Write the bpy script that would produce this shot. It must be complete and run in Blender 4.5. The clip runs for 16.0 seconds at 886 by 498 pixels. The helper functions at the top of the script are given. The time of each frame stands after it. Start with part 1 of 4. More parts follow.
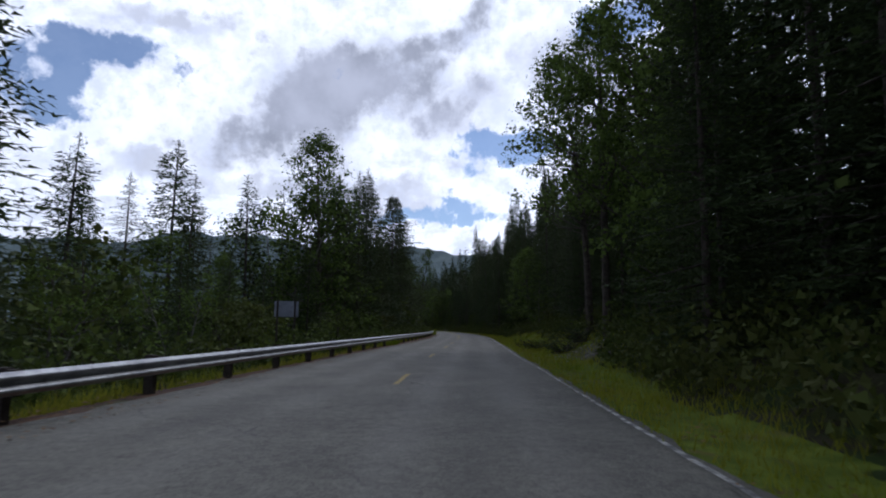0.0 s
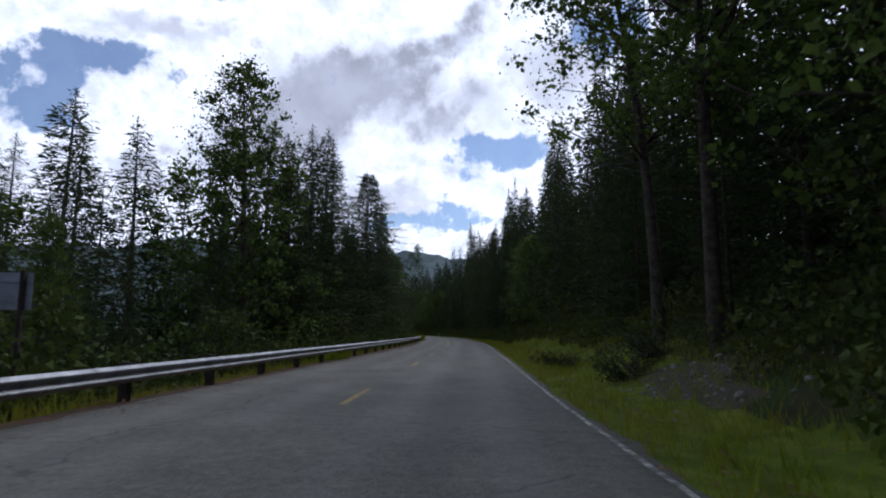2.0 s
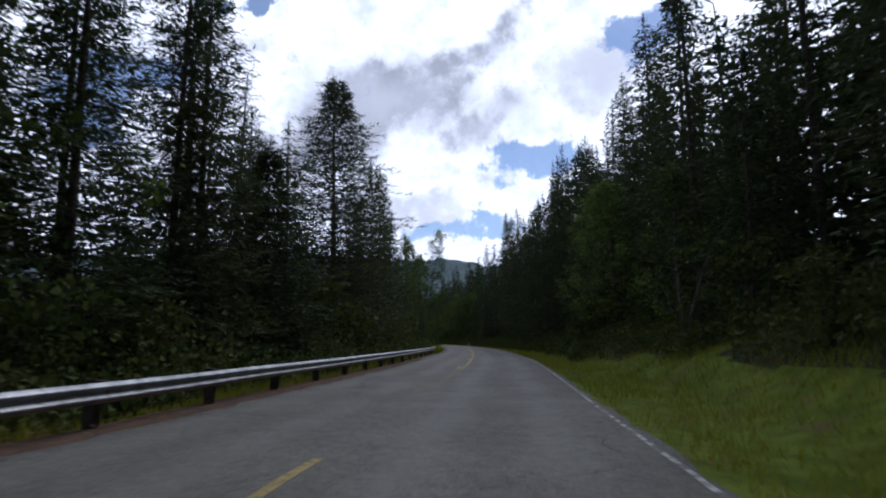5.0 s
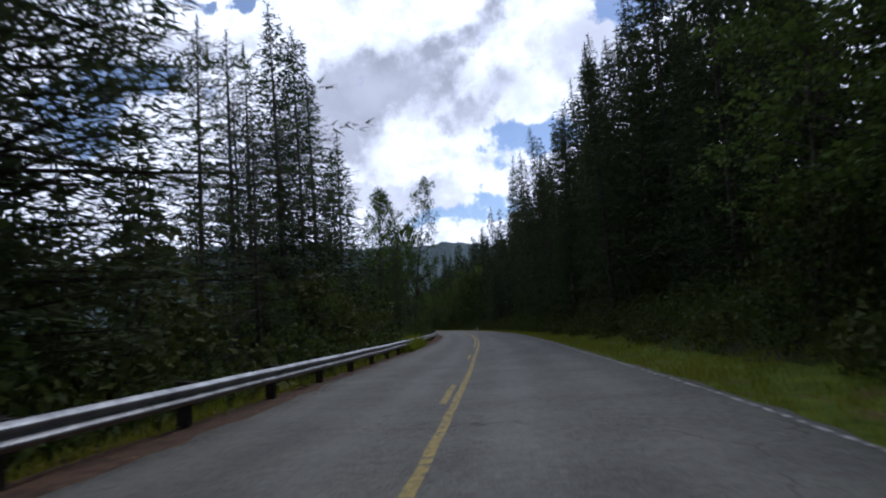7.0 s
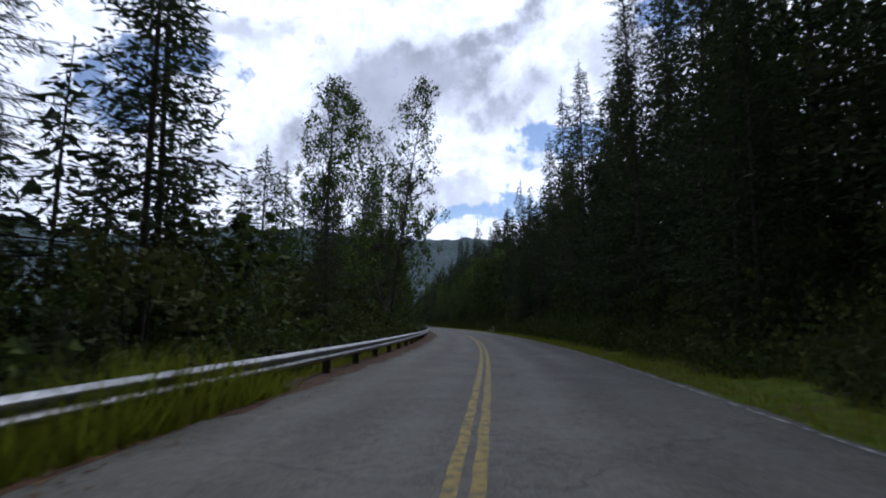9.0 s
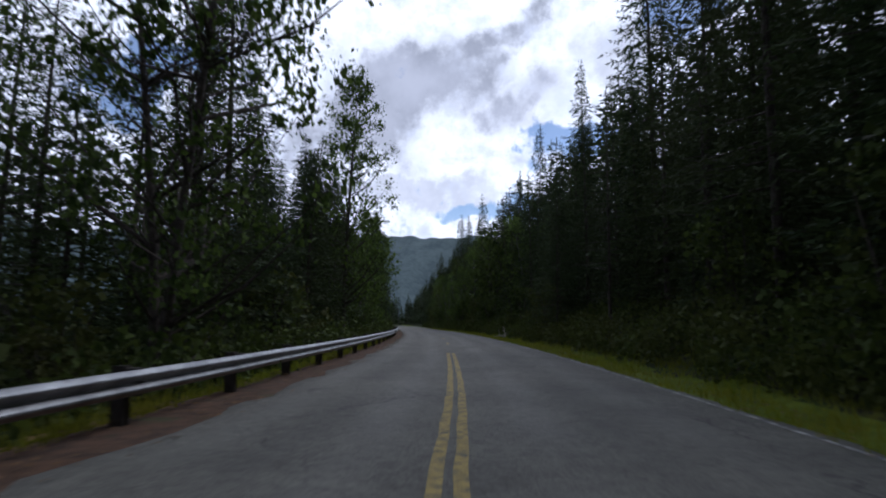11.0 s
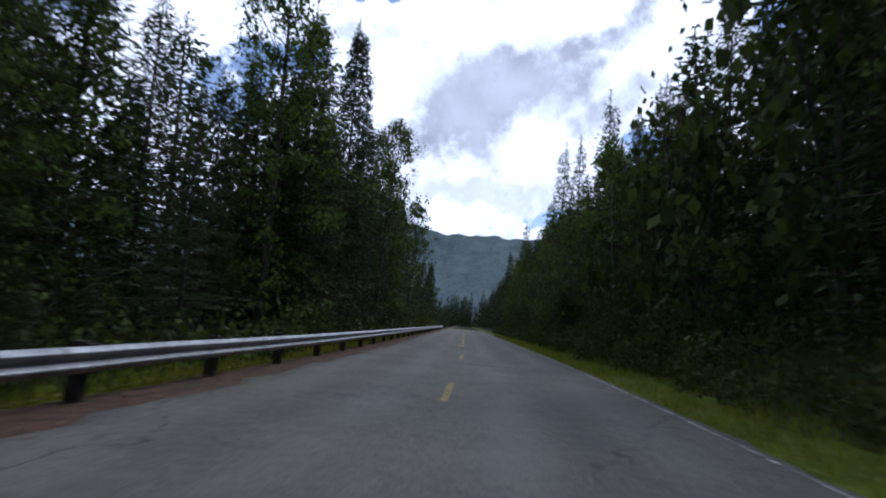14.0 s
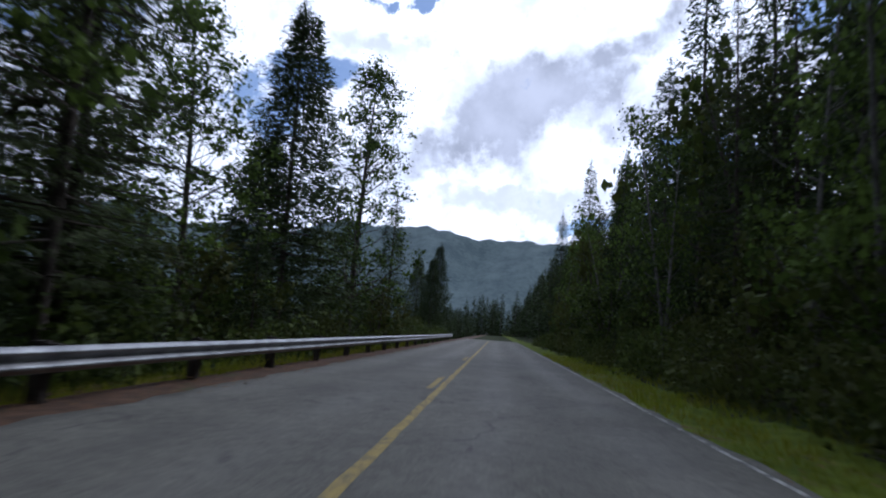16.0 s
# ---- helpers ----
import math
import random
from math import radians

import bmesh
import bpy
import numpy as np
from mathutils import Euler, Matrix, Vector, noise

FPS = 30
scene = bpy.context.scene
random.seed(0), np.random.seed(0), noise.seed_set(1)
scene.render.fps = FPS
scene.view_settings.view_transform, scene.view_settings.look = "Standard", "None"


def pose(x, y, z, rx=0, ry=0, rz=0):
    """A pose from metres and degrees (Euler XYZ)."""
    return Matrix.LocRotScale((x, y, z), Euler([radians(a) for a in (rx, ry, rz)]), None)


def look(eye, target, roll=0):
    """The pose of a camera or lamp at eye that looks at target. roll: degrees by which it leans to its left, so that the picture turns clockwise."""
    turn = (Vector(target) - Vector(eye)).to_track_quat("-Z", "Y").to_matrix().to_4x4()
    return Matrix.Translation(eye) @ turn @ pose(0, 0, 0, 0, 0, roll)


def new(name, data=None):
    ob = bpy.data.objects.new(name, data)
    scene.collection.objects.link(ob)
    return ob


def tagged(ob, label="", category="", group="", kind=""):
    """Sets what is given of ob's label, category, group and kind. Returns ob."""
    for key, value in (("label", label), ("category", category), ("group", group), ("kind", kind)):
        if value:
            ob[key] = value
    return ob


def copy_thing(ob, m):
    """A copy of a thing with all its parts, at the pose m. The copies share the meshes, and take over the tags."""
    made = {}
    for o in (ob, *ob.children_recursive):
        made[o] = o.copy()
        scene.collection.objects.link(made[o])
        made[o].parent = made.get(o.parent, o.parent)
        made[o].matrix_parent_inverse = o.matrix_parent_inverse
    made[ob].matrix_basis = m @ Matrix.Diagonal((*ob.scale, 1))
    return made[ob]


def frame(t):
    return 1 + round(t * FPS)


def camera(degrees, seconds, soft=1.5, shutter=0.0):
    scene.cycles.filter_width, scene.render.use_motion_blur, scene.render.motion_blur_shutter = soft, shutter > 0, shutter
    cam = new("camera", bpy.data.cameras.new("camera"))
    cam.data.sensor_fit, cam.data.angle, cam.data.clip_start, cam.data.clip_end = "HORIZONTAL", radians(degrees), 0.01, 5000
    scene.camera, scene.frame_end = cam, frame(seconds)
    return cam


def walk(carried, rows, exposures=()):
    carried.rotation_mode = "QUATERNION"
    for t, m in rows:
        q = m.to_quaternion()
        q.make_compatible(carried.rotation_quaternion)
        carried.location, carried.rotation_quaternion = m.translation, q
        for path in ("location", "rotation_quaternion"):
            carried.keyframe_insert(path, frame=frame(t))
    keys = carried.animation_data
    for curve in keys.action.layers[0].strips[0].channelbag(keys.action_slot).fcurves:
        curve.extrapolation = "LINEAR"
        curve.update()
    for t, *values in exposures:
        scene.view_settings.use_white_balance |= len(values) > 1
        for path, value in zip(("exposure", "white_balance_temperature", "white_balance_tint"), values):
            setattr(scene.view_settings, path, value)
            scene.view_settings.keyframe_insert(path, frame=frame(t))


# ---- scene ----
# ---- camera ----
cam = camera(70.97, 16.0, soft=2.0, shutter=0.2)
PATH = [
    (0.0, look((0.000, 0.000, 1.249), (-0.001, 9.922, 2.499), 0.58)),
    (0.5, look((0.292, 3.824, 1.248), (0.345, 13.748, 2.482), 0.49)),
    (1.0, look((0.582, 7.672, 1.246), (0.537, 17.610, 2.354), 1.67)),
    (1.5, look((0.863, 11.519, 1.245), (0.748, 21.449, 2.419), 0.85)),
    (2.0, look((1.132, 15.351, 1.245), (1.199, 25.263, 2.568), 0.10)),
    (2.5, look((1.389, 19.206, 1.244), (1.423, 29.123, 2.526), 1.19)),
    (3.0, look((1.635, 23.107, 1.244), (1.641, 33.020, 2.561), 1.67)),
    (3.5, look((1.873, 27.375, 1.245), (1.723, 37.279, 2.618), 1.30)),
    (4.0, look((2.110, 32.369, 1.245), (1.825, 42.262, 2.673), 0.72)),
    (4.5, look((2.331, 38.089, 1.243), (1.940, 47.973, 2.708), 0.22)),
    (5.0, look((2.521, 44.537, 1.241), (2.024, 54.417, 2.700), -0.10)),
    (5.5, look((2.672, 51.712, 1.238), (2.058, 61.596, 2.631), -0.19)),
    (6.0, look((2.770, 59.282, 1.250), (2.085, 69.180, 2.496), 0.04)),
    (6.5, look((2.828, 66.824, 1.252), (2.087, 76.723, 2.460), -1.70)),
    (7.0, look((2.852, 74.398, 1.258), (2.265, 84.305, 2.483), -4.10)),
    (7.5, look((2.846, 82.093, 1.260), (2.201, 91.997, 2.488), -0.02)),
    (8.0, look((2.794, 89.917, 1.259), (1.975, 99.817, 2.409), 1.86)),
    (8.5, look((2.692, 97.858, 1.255), (1.794, 107.751, 2.398), 1.59)),
    (9.0, look((2.547, 106.025, 1.253), (1.608, 115.911, 2.429), 0.29)),
    (9.5, look((2.360, 114.427, 1.250), (1.401, 124.305, 2.476), -1.32)),
    (10.0, look((2.130, 123.067, 1.248), (1.187, 132.942, 2.508), -2.59)),
    (10.5, look((1.853, 131.948, 1.245), (0.941, 141.827, 2.499), -2.54)),
    (11.0, look((1.511, 141.091, 1.243), (0.478, 150.967, 2.421), 0.45)),
    (11.5, look((1.053, 150.474, 1.244), (-0.140, 160.340, 2.353), 3.04)),
    (12.0, look((0.426, 160.117, 1.241), (-1.042, 169.939, 2.413), 4.79)),
    (12.5, look((-0.438, 170.106, 1.236), (-2.169, 179.884, 2.414), 4.92)),
    (13.0, look((-1.627, 180.578, 1.238), (-3.541, 190.321, 2.421), 4.26)),
    (13.5, look((-3.074, 191.350, 1.243), (-5.229, 201.051, 2.359), 5.22)),
    (14.0, look((-4.715, 202.241, 1.225), (-7.096, 211.883, 2.394), 4.39)),
    (14.5, look((-6.537, 213.500, 1.203), (-8.986, 223.125, 2.375), 2.85)),
    (15.0, look((-8.497, 224.823, 1.199), (-11.051, 234.425, 2.332), 3.09)),
    (15.5, look((-10.599, 236.193, 1.189), (-13.322, 245.755, 2.266), 4.05)),
    (16.0, look((-12.786, 247.557, 1.172), (-15.671, 257.047, 2.438), 4.39)),
]

walk(cam, PATH, [(0.0, 0.04, 5650.0, 15.0), (3.0, 0.16, 5650.0, 15.0), (6.0, 0.20, 5600.0, 15.0), (11.0, 0.14, 5600.0, 15.0), (13.0, 0.28, 5550.0, 15.0), (14.5, 0.44, 5400.0, 15.0), (16.0, 0.40, 5450.0, 15.0)])

# ---- world, sun, exposure ----
SUN_EL, SUN_AZ = 50.0, -38.0          # degrees; azimuth to the left of straight ahead
scene.view_settings.exposure = 0.0


class Graph:
    """Short hand for building node trees."""

    def __init__(self, tree):
        self.tree = tree

    def add(self, kind, operation=""):
        n = self.tree.nodes.new(kind)
        if operation:
            n.operation = operation
        return n

    def link(self, a, b):
        self.tree.links.new(a, b)

    def put(self, value, socket):
        if isinstance(value, bpy.types.NodeSocket):
            self.link(value, socket)
        else:
            socket.default_value = value

    def math(self, op, a, b=0.0, c=0.0):
        n = self.add("ShaderNodeMath", operation=op)
        for value, socket in zip((a, b, c), n.inputs):
            self.put(value, socket)
        return n.outputs[0]

    def ramp(self, value, lo, hi, a=0.0, b=1.0):
        n = self.add("ShaderNodeMapRange")
        n.interpolation_type = "SMOOTHSTEP"
        for v, socket in zip((value, lo, hi, a, b), n.inputs):
            self.put(v, socket)
        return n.outputs[0]

    def noise(self, vector, scale, detail=4.0, rough=0.55):
        n = self.add("ShaderNodeTexNoise")
        if vector is not None:
            self.link(vector, n.inputs["Vector"])
        n.inputs["Scale"].default_value, n.inputs["Detail"].default_value = scale, detail
        n.inputs["Roughness"].default_value = rough
        return n.outputs["Fac"]

    def mix(self, fac, a, b):
        n = self.add("ShaderNodeMix")
        n.data_type = "RGBA"
        for value, socket in zip((fac, a, b), (n.inputs[0], n.inputs[6], n.inputs[7])):
            if isinstance(value, tuple) and len(value) == 3:
                value = (*value, 1.0)
            self.put(value, socket)
        return n.outputs[2]


world = bpy.data.worlds.new("sky")
scene.world = world
world.use_nodes = True
world.node_tree.nodes.clear()
g = Graph(world.node_tree)
coord = g.add("ShaderNodeTexCoord").outputs["Generated"]
sky = g.add("ShaderNodeTexSky")
sky.sky_type, sky.sun_disc, sky.sun_elevation, sky.sun_rotation = "NISHITA", False, radians(SUN_EL), radians(-SUN_AZ)
sky.altitude, sky.air_density, sky.dust_density = 900.0, 1.0, 0.6
sep = g.add("ShaderNodeSeparateXYZ")
g.link(coord, sep.inputs[0])
dx, dy, dz = sep.outputs
# clouds lie on a high flat layer: stretch the noise towards the horizon
up = g.math("ADD", g.math("MAXIMUM", dz, 0.0), 0.16)
layer = g.add("ShaderNodeCombineXYZ")
g.link(g.math("DIVIDE", dx, up), layer.inputs[0])
g.link(g.math("DIVIDE", dy, up), layer.inputs[1])
layer.inputs[2].default_value = 3.7
lay = layer.outputs[0]
big, small = g.noise(lay, 1.1, 7.0, 0.6), g.noise(lay, 3.4, 8.0, 0.62)
# angles seen from the road: azimuth to the left and height, in degrees
az = g.math("MULTIPLY", g.math("ARCTAN2", g.math("MULTIPLY", dx, -1.0), dy), 57.296)
el = g.math("MULTIPLY", g.math("ARCSINE", dz), 57.296)
warp = g.noise(coord, 7.0, 6.0, 0.6)
az_w = g.math("ADD", az, g.math("MULTIPLY", g.math("SUBTRACT", warp, 0.5), 16.0))
el_w = g.math("ADD", el, g.math("MULTIPLY", g.math("SUBTRACT", g.noise(coord, 9.3, 6.0, 0.6), 0.5), 10.0))


def blob(a, e, ra, re, tilt=0.0):
    """1 in the middle of a cloud form at azimuth a and height e, 0 at its rim."""
    ca, sa = math.cos(radians(tilt)), math.sin(radians(tilt))
    u, v = g.math("SUBTRACT", az_w, a), g.math("SUBTRACT", el_w, e)
    p = g.math("DIVIDE", g.math("ADD", g.math("MULTIPLY", u, ca), g.math("MULTIPLY", v, sa)), ra)
    q = g.math("DIVIDE", g.math("SUBTRACT", g.math("MULTIPLY", v, ca), g.math("MULTIPLY", u, sa)), re)
    r = g.math("SQRT", g.math("ADD", g.math("MULTIPLY", p, p), g.math("MULTIPLY", q, q)))
    return g.ramp(r, 1.55, 0.15)


def most(values):
    out = values[0]
    for v in values[1:]:
        out = g.math("MAXIMUM", out, v)
    return out


grey = most([blob(9.0, 21.0, 13.0, 5.4, -27), blob(15.5, 17.0, 8.5, 3.4, -18), blob(0.0, 26.5, 8.0, 2.4, -22), g.math("MULTIPLY", blob(-1.0, 20.5, 6.0, 4.0), 0.55)])
thin = most([blob(9.0, 12.0, 13.0, 1.6), blob(-12.0, 23.0, 6.0, 4.0), blob(24.0, 25.0, 6.0, 2.0), blob(26.0, 13.0, 9.0, 1.6)])
blue = most([blob(31.5, 20.0, 7.0, 2.5, -20), blob(-5.2, 16.0, 4.2, 2.2, -20), blob(0.5, 11.2, 5.0, 1.3, -12), blob(20.5, 28.5, 2.4, 1.0), blob(25.0, 28.5, 1.6, 0.8),
             blob(-16.0, 26.0, 3.6, 3.0), blob(50.0, 26.0, 9.0, 6.0)])
fluff, puff = g.noise(coord, 24.0, 7.0, 0.62), g.noise(coord, 8.5, 5.0, 0.55)
rough_edge = g.math("ADD", g.math("MULTIPLY", g.math("SUBTRACT", fluff, 0.5), 1.7), g.math("MULTIPLY", g.math("SUBTRACT", puff, 0.5), 1.9))
wild = g.ramp(g.math("ADD", g.math("MULTIPLY", big, 0.6), g.math("MULTIPLY", small, 0.4)), 0.47, 0.38)
far_off = g.ramp(g.math("ABSOLUTE", g.math("SUBTRACT", az, 10.0)), 34.0, 52.0)
clear = g.math("MAXIMUM", g.ramp(g.math("ADD", blue, rough_edge), 0.38, 0.80, 0.0, 0.92), g.math("MULTIPLY", wild, far_off))
# the clouds are brightest ahead, on the sun's side of the sky, and dull behind
aim = g.add("ShaderNodeVectorMath", "DOT_PRODUCT")
g.link(coord, aim.inputs[0])
aim.inputs[1].default_value = (0.0, math.cos(radians(30)), math.sin(radians(30)))
near_sun = g.ramp(aim.outputs["Value"], 0.35, 0.92)
soft = g.ramp(g.math("ADD", grey, rough_edge), 0.08, 0.95)
wisp = g.math("MULTIPLY", g.ramp(g.math("ADD", thin, rough_edge), 0.3, 1.1), 0.7)
shade = g.math("MAXIMUM", g.math("MAXIMUM", soft, wisp), g.math("MULTIPLY", g.ramp(small, 0.52, 0.68), 0.35))
white = g.mix(g.ramp(fluff, 0.3, 0.62), (0.86, 0.90, 1.0), (1.28, 1.30, 1.34))
bright = g.mix(shade, white, g.mix(g.ramp(puff, 0.3, 0.7), (0.36, 0.375, 0.42), (0.58, 0.595, 0.655)))
dull = g.mix(small, (0.26, 0.27, 0.30), (0.50, 0.52, 0.56))
cloud = g.mix(near_sun, dull, bright)
clear_sky = g.add("ShaderNodeVectorMath", "SCALE")
g.link(sky.outputs[0], clear_sky.inputs[0])
clear_sky.inputs["Scale"].default_value = 0.10
light = g.mix(clear, cloud, clear_sky.outputs[0])
back = g.add("ShaderNodeBackground")
g.link(light, back.inputs[0])
back.inputs[1].default_value = 0.9
g.link(back.outputs[0], g.add("ShaderNodeOutputWorld").inputs[0])

sun = new("sun", bpy.data.lights.new("sun", "SUN"))
sun.data.energy, sun.data.angle, sun.data.color = 1.0, radians(16), (1.0, 0.95, 0.88)
sun.matrix_world = look((-60 * math.sin(radians(SUN_AZ)), 60 * math.cos(radians(SUN_AZ)), 60 * math.tan(radians(SUN_EL))), (0, 0, 0))

# ---- materials ----


def material(name):
    m = bpy.data.materials.new(name)
    m.use_nodes = True
    m.node_tree.nodes.clear()
    g = Graph(m.node_tree)
    return m, g, g.add("ShaderNodeOutputMaterial")


def surface(name, dark, bright, scale=6.0, rough=0.9, fine=60.0, bump=0.3, metal=0.0, third=None, third_scale=0.6, third_lo=0.5, third_hi=0.65, cracks=0.0, gloss=0.3):
    """A matt surface with two tones at two scales, an optional third tone in patches, and fine relief."""
    m, g, out = material(name)
    p = g.add("ShaderNodeNewGeometry").outputs["Position"]
    a, b = g.noise(p, scale, 5.0, 0.6), g.noise(p, fine, 3.0, 0.6)
    col = g.mix(g.ramp(g.math("ADD", g.math("MULTIPLY", a, 0.6), g.math("MULTIPLY", b, 0.4)), 0.35, 0.65), dark, bright)
    if third:
        col = g.mix(g.ramp(g.noise(p, third_scale, 5.0, 0.65), third_lo, third_hi), col, third)
    if cracks:
        bent = g.add("ShaderNodeVectorMath", "ADD")
        wave = g.add("ShaderNodeTexNoise")
        wave.inputs["Scale"].default_value, wave.inputs["Detail"].default_value = 1.3, 6.0
        g.link(p, wave.inputs["Vector"])
        g.link(p, bent.inputs[0])
        g.link(wave.outputs["Color"], bent.inputs[1])
        cell = g.add("ShaderNodeTexVoronoi")
        cell.feature = "DISTANCE_TO_EDGE"
        cell.inputs["Scale"].default_value = cracks
        g.link(bent.outputs[0], cell.inputs["Vector"])
        line = g.math("MULTIPLY", g.ramp(cell.outputs["Distance"], 0.0045, 0.0015), g.ramp(g.noise(p, 0.5, 3.0), 0.42, 0.55))
        col = g.mix(g.math("MULTIPLY", line, 0.5), col, (0.014, 0.014, 0.014))
    bsdf = g.add("ShaderNodeBsdfPrincipled")
    g.link(col, bsdf.inputs["Base Color"])
    bsdf.inputs["Roughness"].default_value, bsdf.inputs["Metallic"].default_value = rough, metal
    bsdf.inputs["Specular IOR Level"].default_value = gloss
    bm = g.add("ShaderNodeBump")
    bm.inputs["Strength"].default_value, bm.inputs["Distance"].default_value = bump, 0.02
    g.link(b, bm.inputs["Height"])
    g.link(bm.outputs[0], bsdf.inputs["Normal"])
    g.link(bsdf.outputs[0], out.inputs[0])
    return m


def road_surface(name):
    """Worn asphalt: grey chippings in dark binder, polished wheel tracks, dull patches, old cracks. The mesh carries the distance from the middle as 'across'."""
    m, g, out = material(name)
    p = g.add("ShaderNodeNewGeometry").outputs["Position"]
    lane = g.add("ShaderNodeAttribute")
    lane.attribute_name = "across"
    chips = g.add("ShaderNodeTexVoronoi")
    chips.inputs["Scale"].default_value = 55.0
    g.link(p, chips.inputs["Vector"])
    tone = g.add("ShaderNodeSeparateColor")
    g.link(chips.outputs["Color"], tone.inputs[0])
    mid, wide = g.noise(p, 5.5, 5.0, 0.65), g.noise(p, 0.55, 5.0, 0.6)
    f = g.math("ADD", g.math("MULTIPLY", tone.outputs[0], 0.34), g.math("ADD", g.math("MULTIPLY", mid, 0.55), g.math("MULTIPLY", wide, 0.5)))
    col = g.mix(g.ramp(f, 0.38, 1.02), (0.046, 0.045, 0.038), (0.150, 0.146, 0.122))
    # wheel tracks 0.9 m either side of each lane's middle, with a dark drip line between
    off = g.math("ADD", lane.outputs["Fac"], g.math("MULTIPLY", g.math("SUBTRACT", g.noise(p, 0.12, 2.0), 0.5), 0.9))
    inlane = g.math("SUBTRACT", g.math("ABSOLUTE", off), 1.85)
    track = g.math("MULTIPLY", g.ramp(g.math("ABSOLUTE", g.math("SUBTRACT", g.math("ABSOLUTE", inlane), 0.85)), 0.55, 0.05), g.ramp(g.noise(p, 0.25, 3.0), 0.3, 0.6))
    drip = g.math("MULTIPLY", g.ramp(g.math("ABSOLUTE", inlane), 0.42, 0.05), g.ramp(g.noise(p, 0.3, 4.0), 0.35, 0.65))
    col = g.mix(g.math("MULTIPLY", track, 0.22), col, (0.132, 0.128, 0.108))
    col = g.mix(g.math("MULTIPLY", drip, 0.35), col, (0.050, 0.049, 0.044))
    bent = g.add("ShaderNodeVectorMath", "ADD")
    wave = g.add("ShaderNodeTexNoise")
    wave.inputs["Scale"].default_value, wave.inputs["Detail"].default_value = 1.3, 6.0
    g.link(p, wave.inputs["Vector"])
    g.link(p, bent.inputs[0])
    g.link(wave.outputs["Color"], bent.inputs[1])
    cell = g.add("ShaderNodeTexVoronoi")
    cell.feature = "DISTANCE_TO_EDGE"
    cell.inputs["Scale"].default_value = 0.16
    g.link(bent.outputs[0], cell.inputs["Vector"])
    line = g.math("MULTIPLY", g.ramp(cell.outputs["Distance"], 0.0045, 0.0015), g.ramp(g.noise(p, 0.5, 3.0), 0.42, 0.55))
    col = g.mix(g.math("MULTIPLY", line, 0.6), col, (0.014, 0.014, 0.014))
    bsdf = g.add("ShaderNodeBsdfPrincipled")
    g.link(col, bsdf.inputs["Base Color"])
    g.link(g.ramp(g.math("ADD", track, mid), 0.3, 1.4, 0.82, 0.72), bsdf.inputs["Roughness"])
    bsdf.inputs["Specular IOR Level"].default_value = 0.32
    bm = g.add("ShaderNodeBump")
    bm.inputs["Strength"].default_value, bm.inputs["Distance"].default_value = 0.7, 0.012
    g.link(g.math("ADD", tone.outputs[0], g.noise(p, 16.0, 3.0)), bm.inputs["Height"])
    g.link(bm.outputs[0], bsdf.inputs["Normal"])
    g.link(bsdf.outputs[0], out.inputs[0])
    return m


def foliage(name, dark, bright, through_share=0.35, warm=None, gloss=0.12):
    """Leaves and needles: tone varies from piece to piece and from plant to plant; some light passes through."""
    m, g, out = material(name)
    geo = g.add("ShaderNodeNewGeometry")
    rnd = geo.outputs["Random Per Island"]
    patch = g.noise(geo.outputs["Position"], 0.7, 3.0, 0.5)
    plant = g.add("ShaderNodeObjectInfo").outputs["Random"]
    f = g.math("ADD", g.math("MULTIPLY", rnd, 0.45), g.math("ADD", g.math("MULTIPLY", patch, 0.45), g.math("MULTIPLY", plant, 0.25)))
    col = g.mix(g.ramp(f, 0.25, 0.85), dark, bright)
    if warm:
        col = g.mix(g.ramp(g.math("ADD", g.math("MULTIPLY", plant, 0.5), g.math("MULTIPLY", g.noise(geo.outputs["Position"], 0.35, 2.0), 0.7)), 0.5, 0.85), col, warm)
    d, t = g.add("ShaderNodeBsdfPrincipled"), g.add("ShaderNodeBsdfTranslucent")
    d.inputs["Roughness"].default_value, d.inputs["Specular IOR Level"].default_value = 0.75, gloss
    g.link(col, d.inputs["Base Color"])
    g.link(col, t.inputs["Color"])
    mix = g.add("ShaderNodeMixShader")
    mix.inputs[0].default_value = through_share
    g.link(d.outputs[0], mix.inputs[1])
    g.link(t.outputs[0], mix.inputs[2])
    g.link(mix.outputs[0], out.inputs[0])
    return m


ASPHALT = road_surface("asphalt")
ALU = surface("grey_aluminium", (0.16, 0.18, 0.22), (0.24, 0.26, 0.31), 4.0, 0.45, 30.0, 0.05, 0.6)
YELLOW = surface("yellow_paint", (0.19, 0.145, 0.045), (0.38, 0.29, 0.085), 12.0, 0.8, 90.0, 0.3, third=(0.10, 0.09, 0.065), third_scale=7.0, third_lo=0.44, third_hi=0.66)
FADED = surface("faded_yellow_paint", (0.11, 0.10, 0.055), (0.19, 0.165, 0.075), 12.0, 0.8, 90.0, 0.3, third=(0.085, 0.083, 0.075), third_scale=5.0, third_lo=0.4, third_hi=0.62)
WHITE = surface("white_paint", (0.27, 0.27, 0.25), (0.52, 0.52, 0.48), 9.0, 0.8, 90.0, 0.3, third=(0.09, 0.09, 0.088), third_scale=4.0, third_lo=0.36, third_hi=0.6)
FAINT = surface("faint_white_paint", (0.12, 0.12, 0.11), (0.24, 0.24, 0.23), 9.0, 0.8, 90.0, 0.3, third=(0.085, 0.083, 0.076), third_scale=4.0, third_lo=0.34, third_hi=0.56)
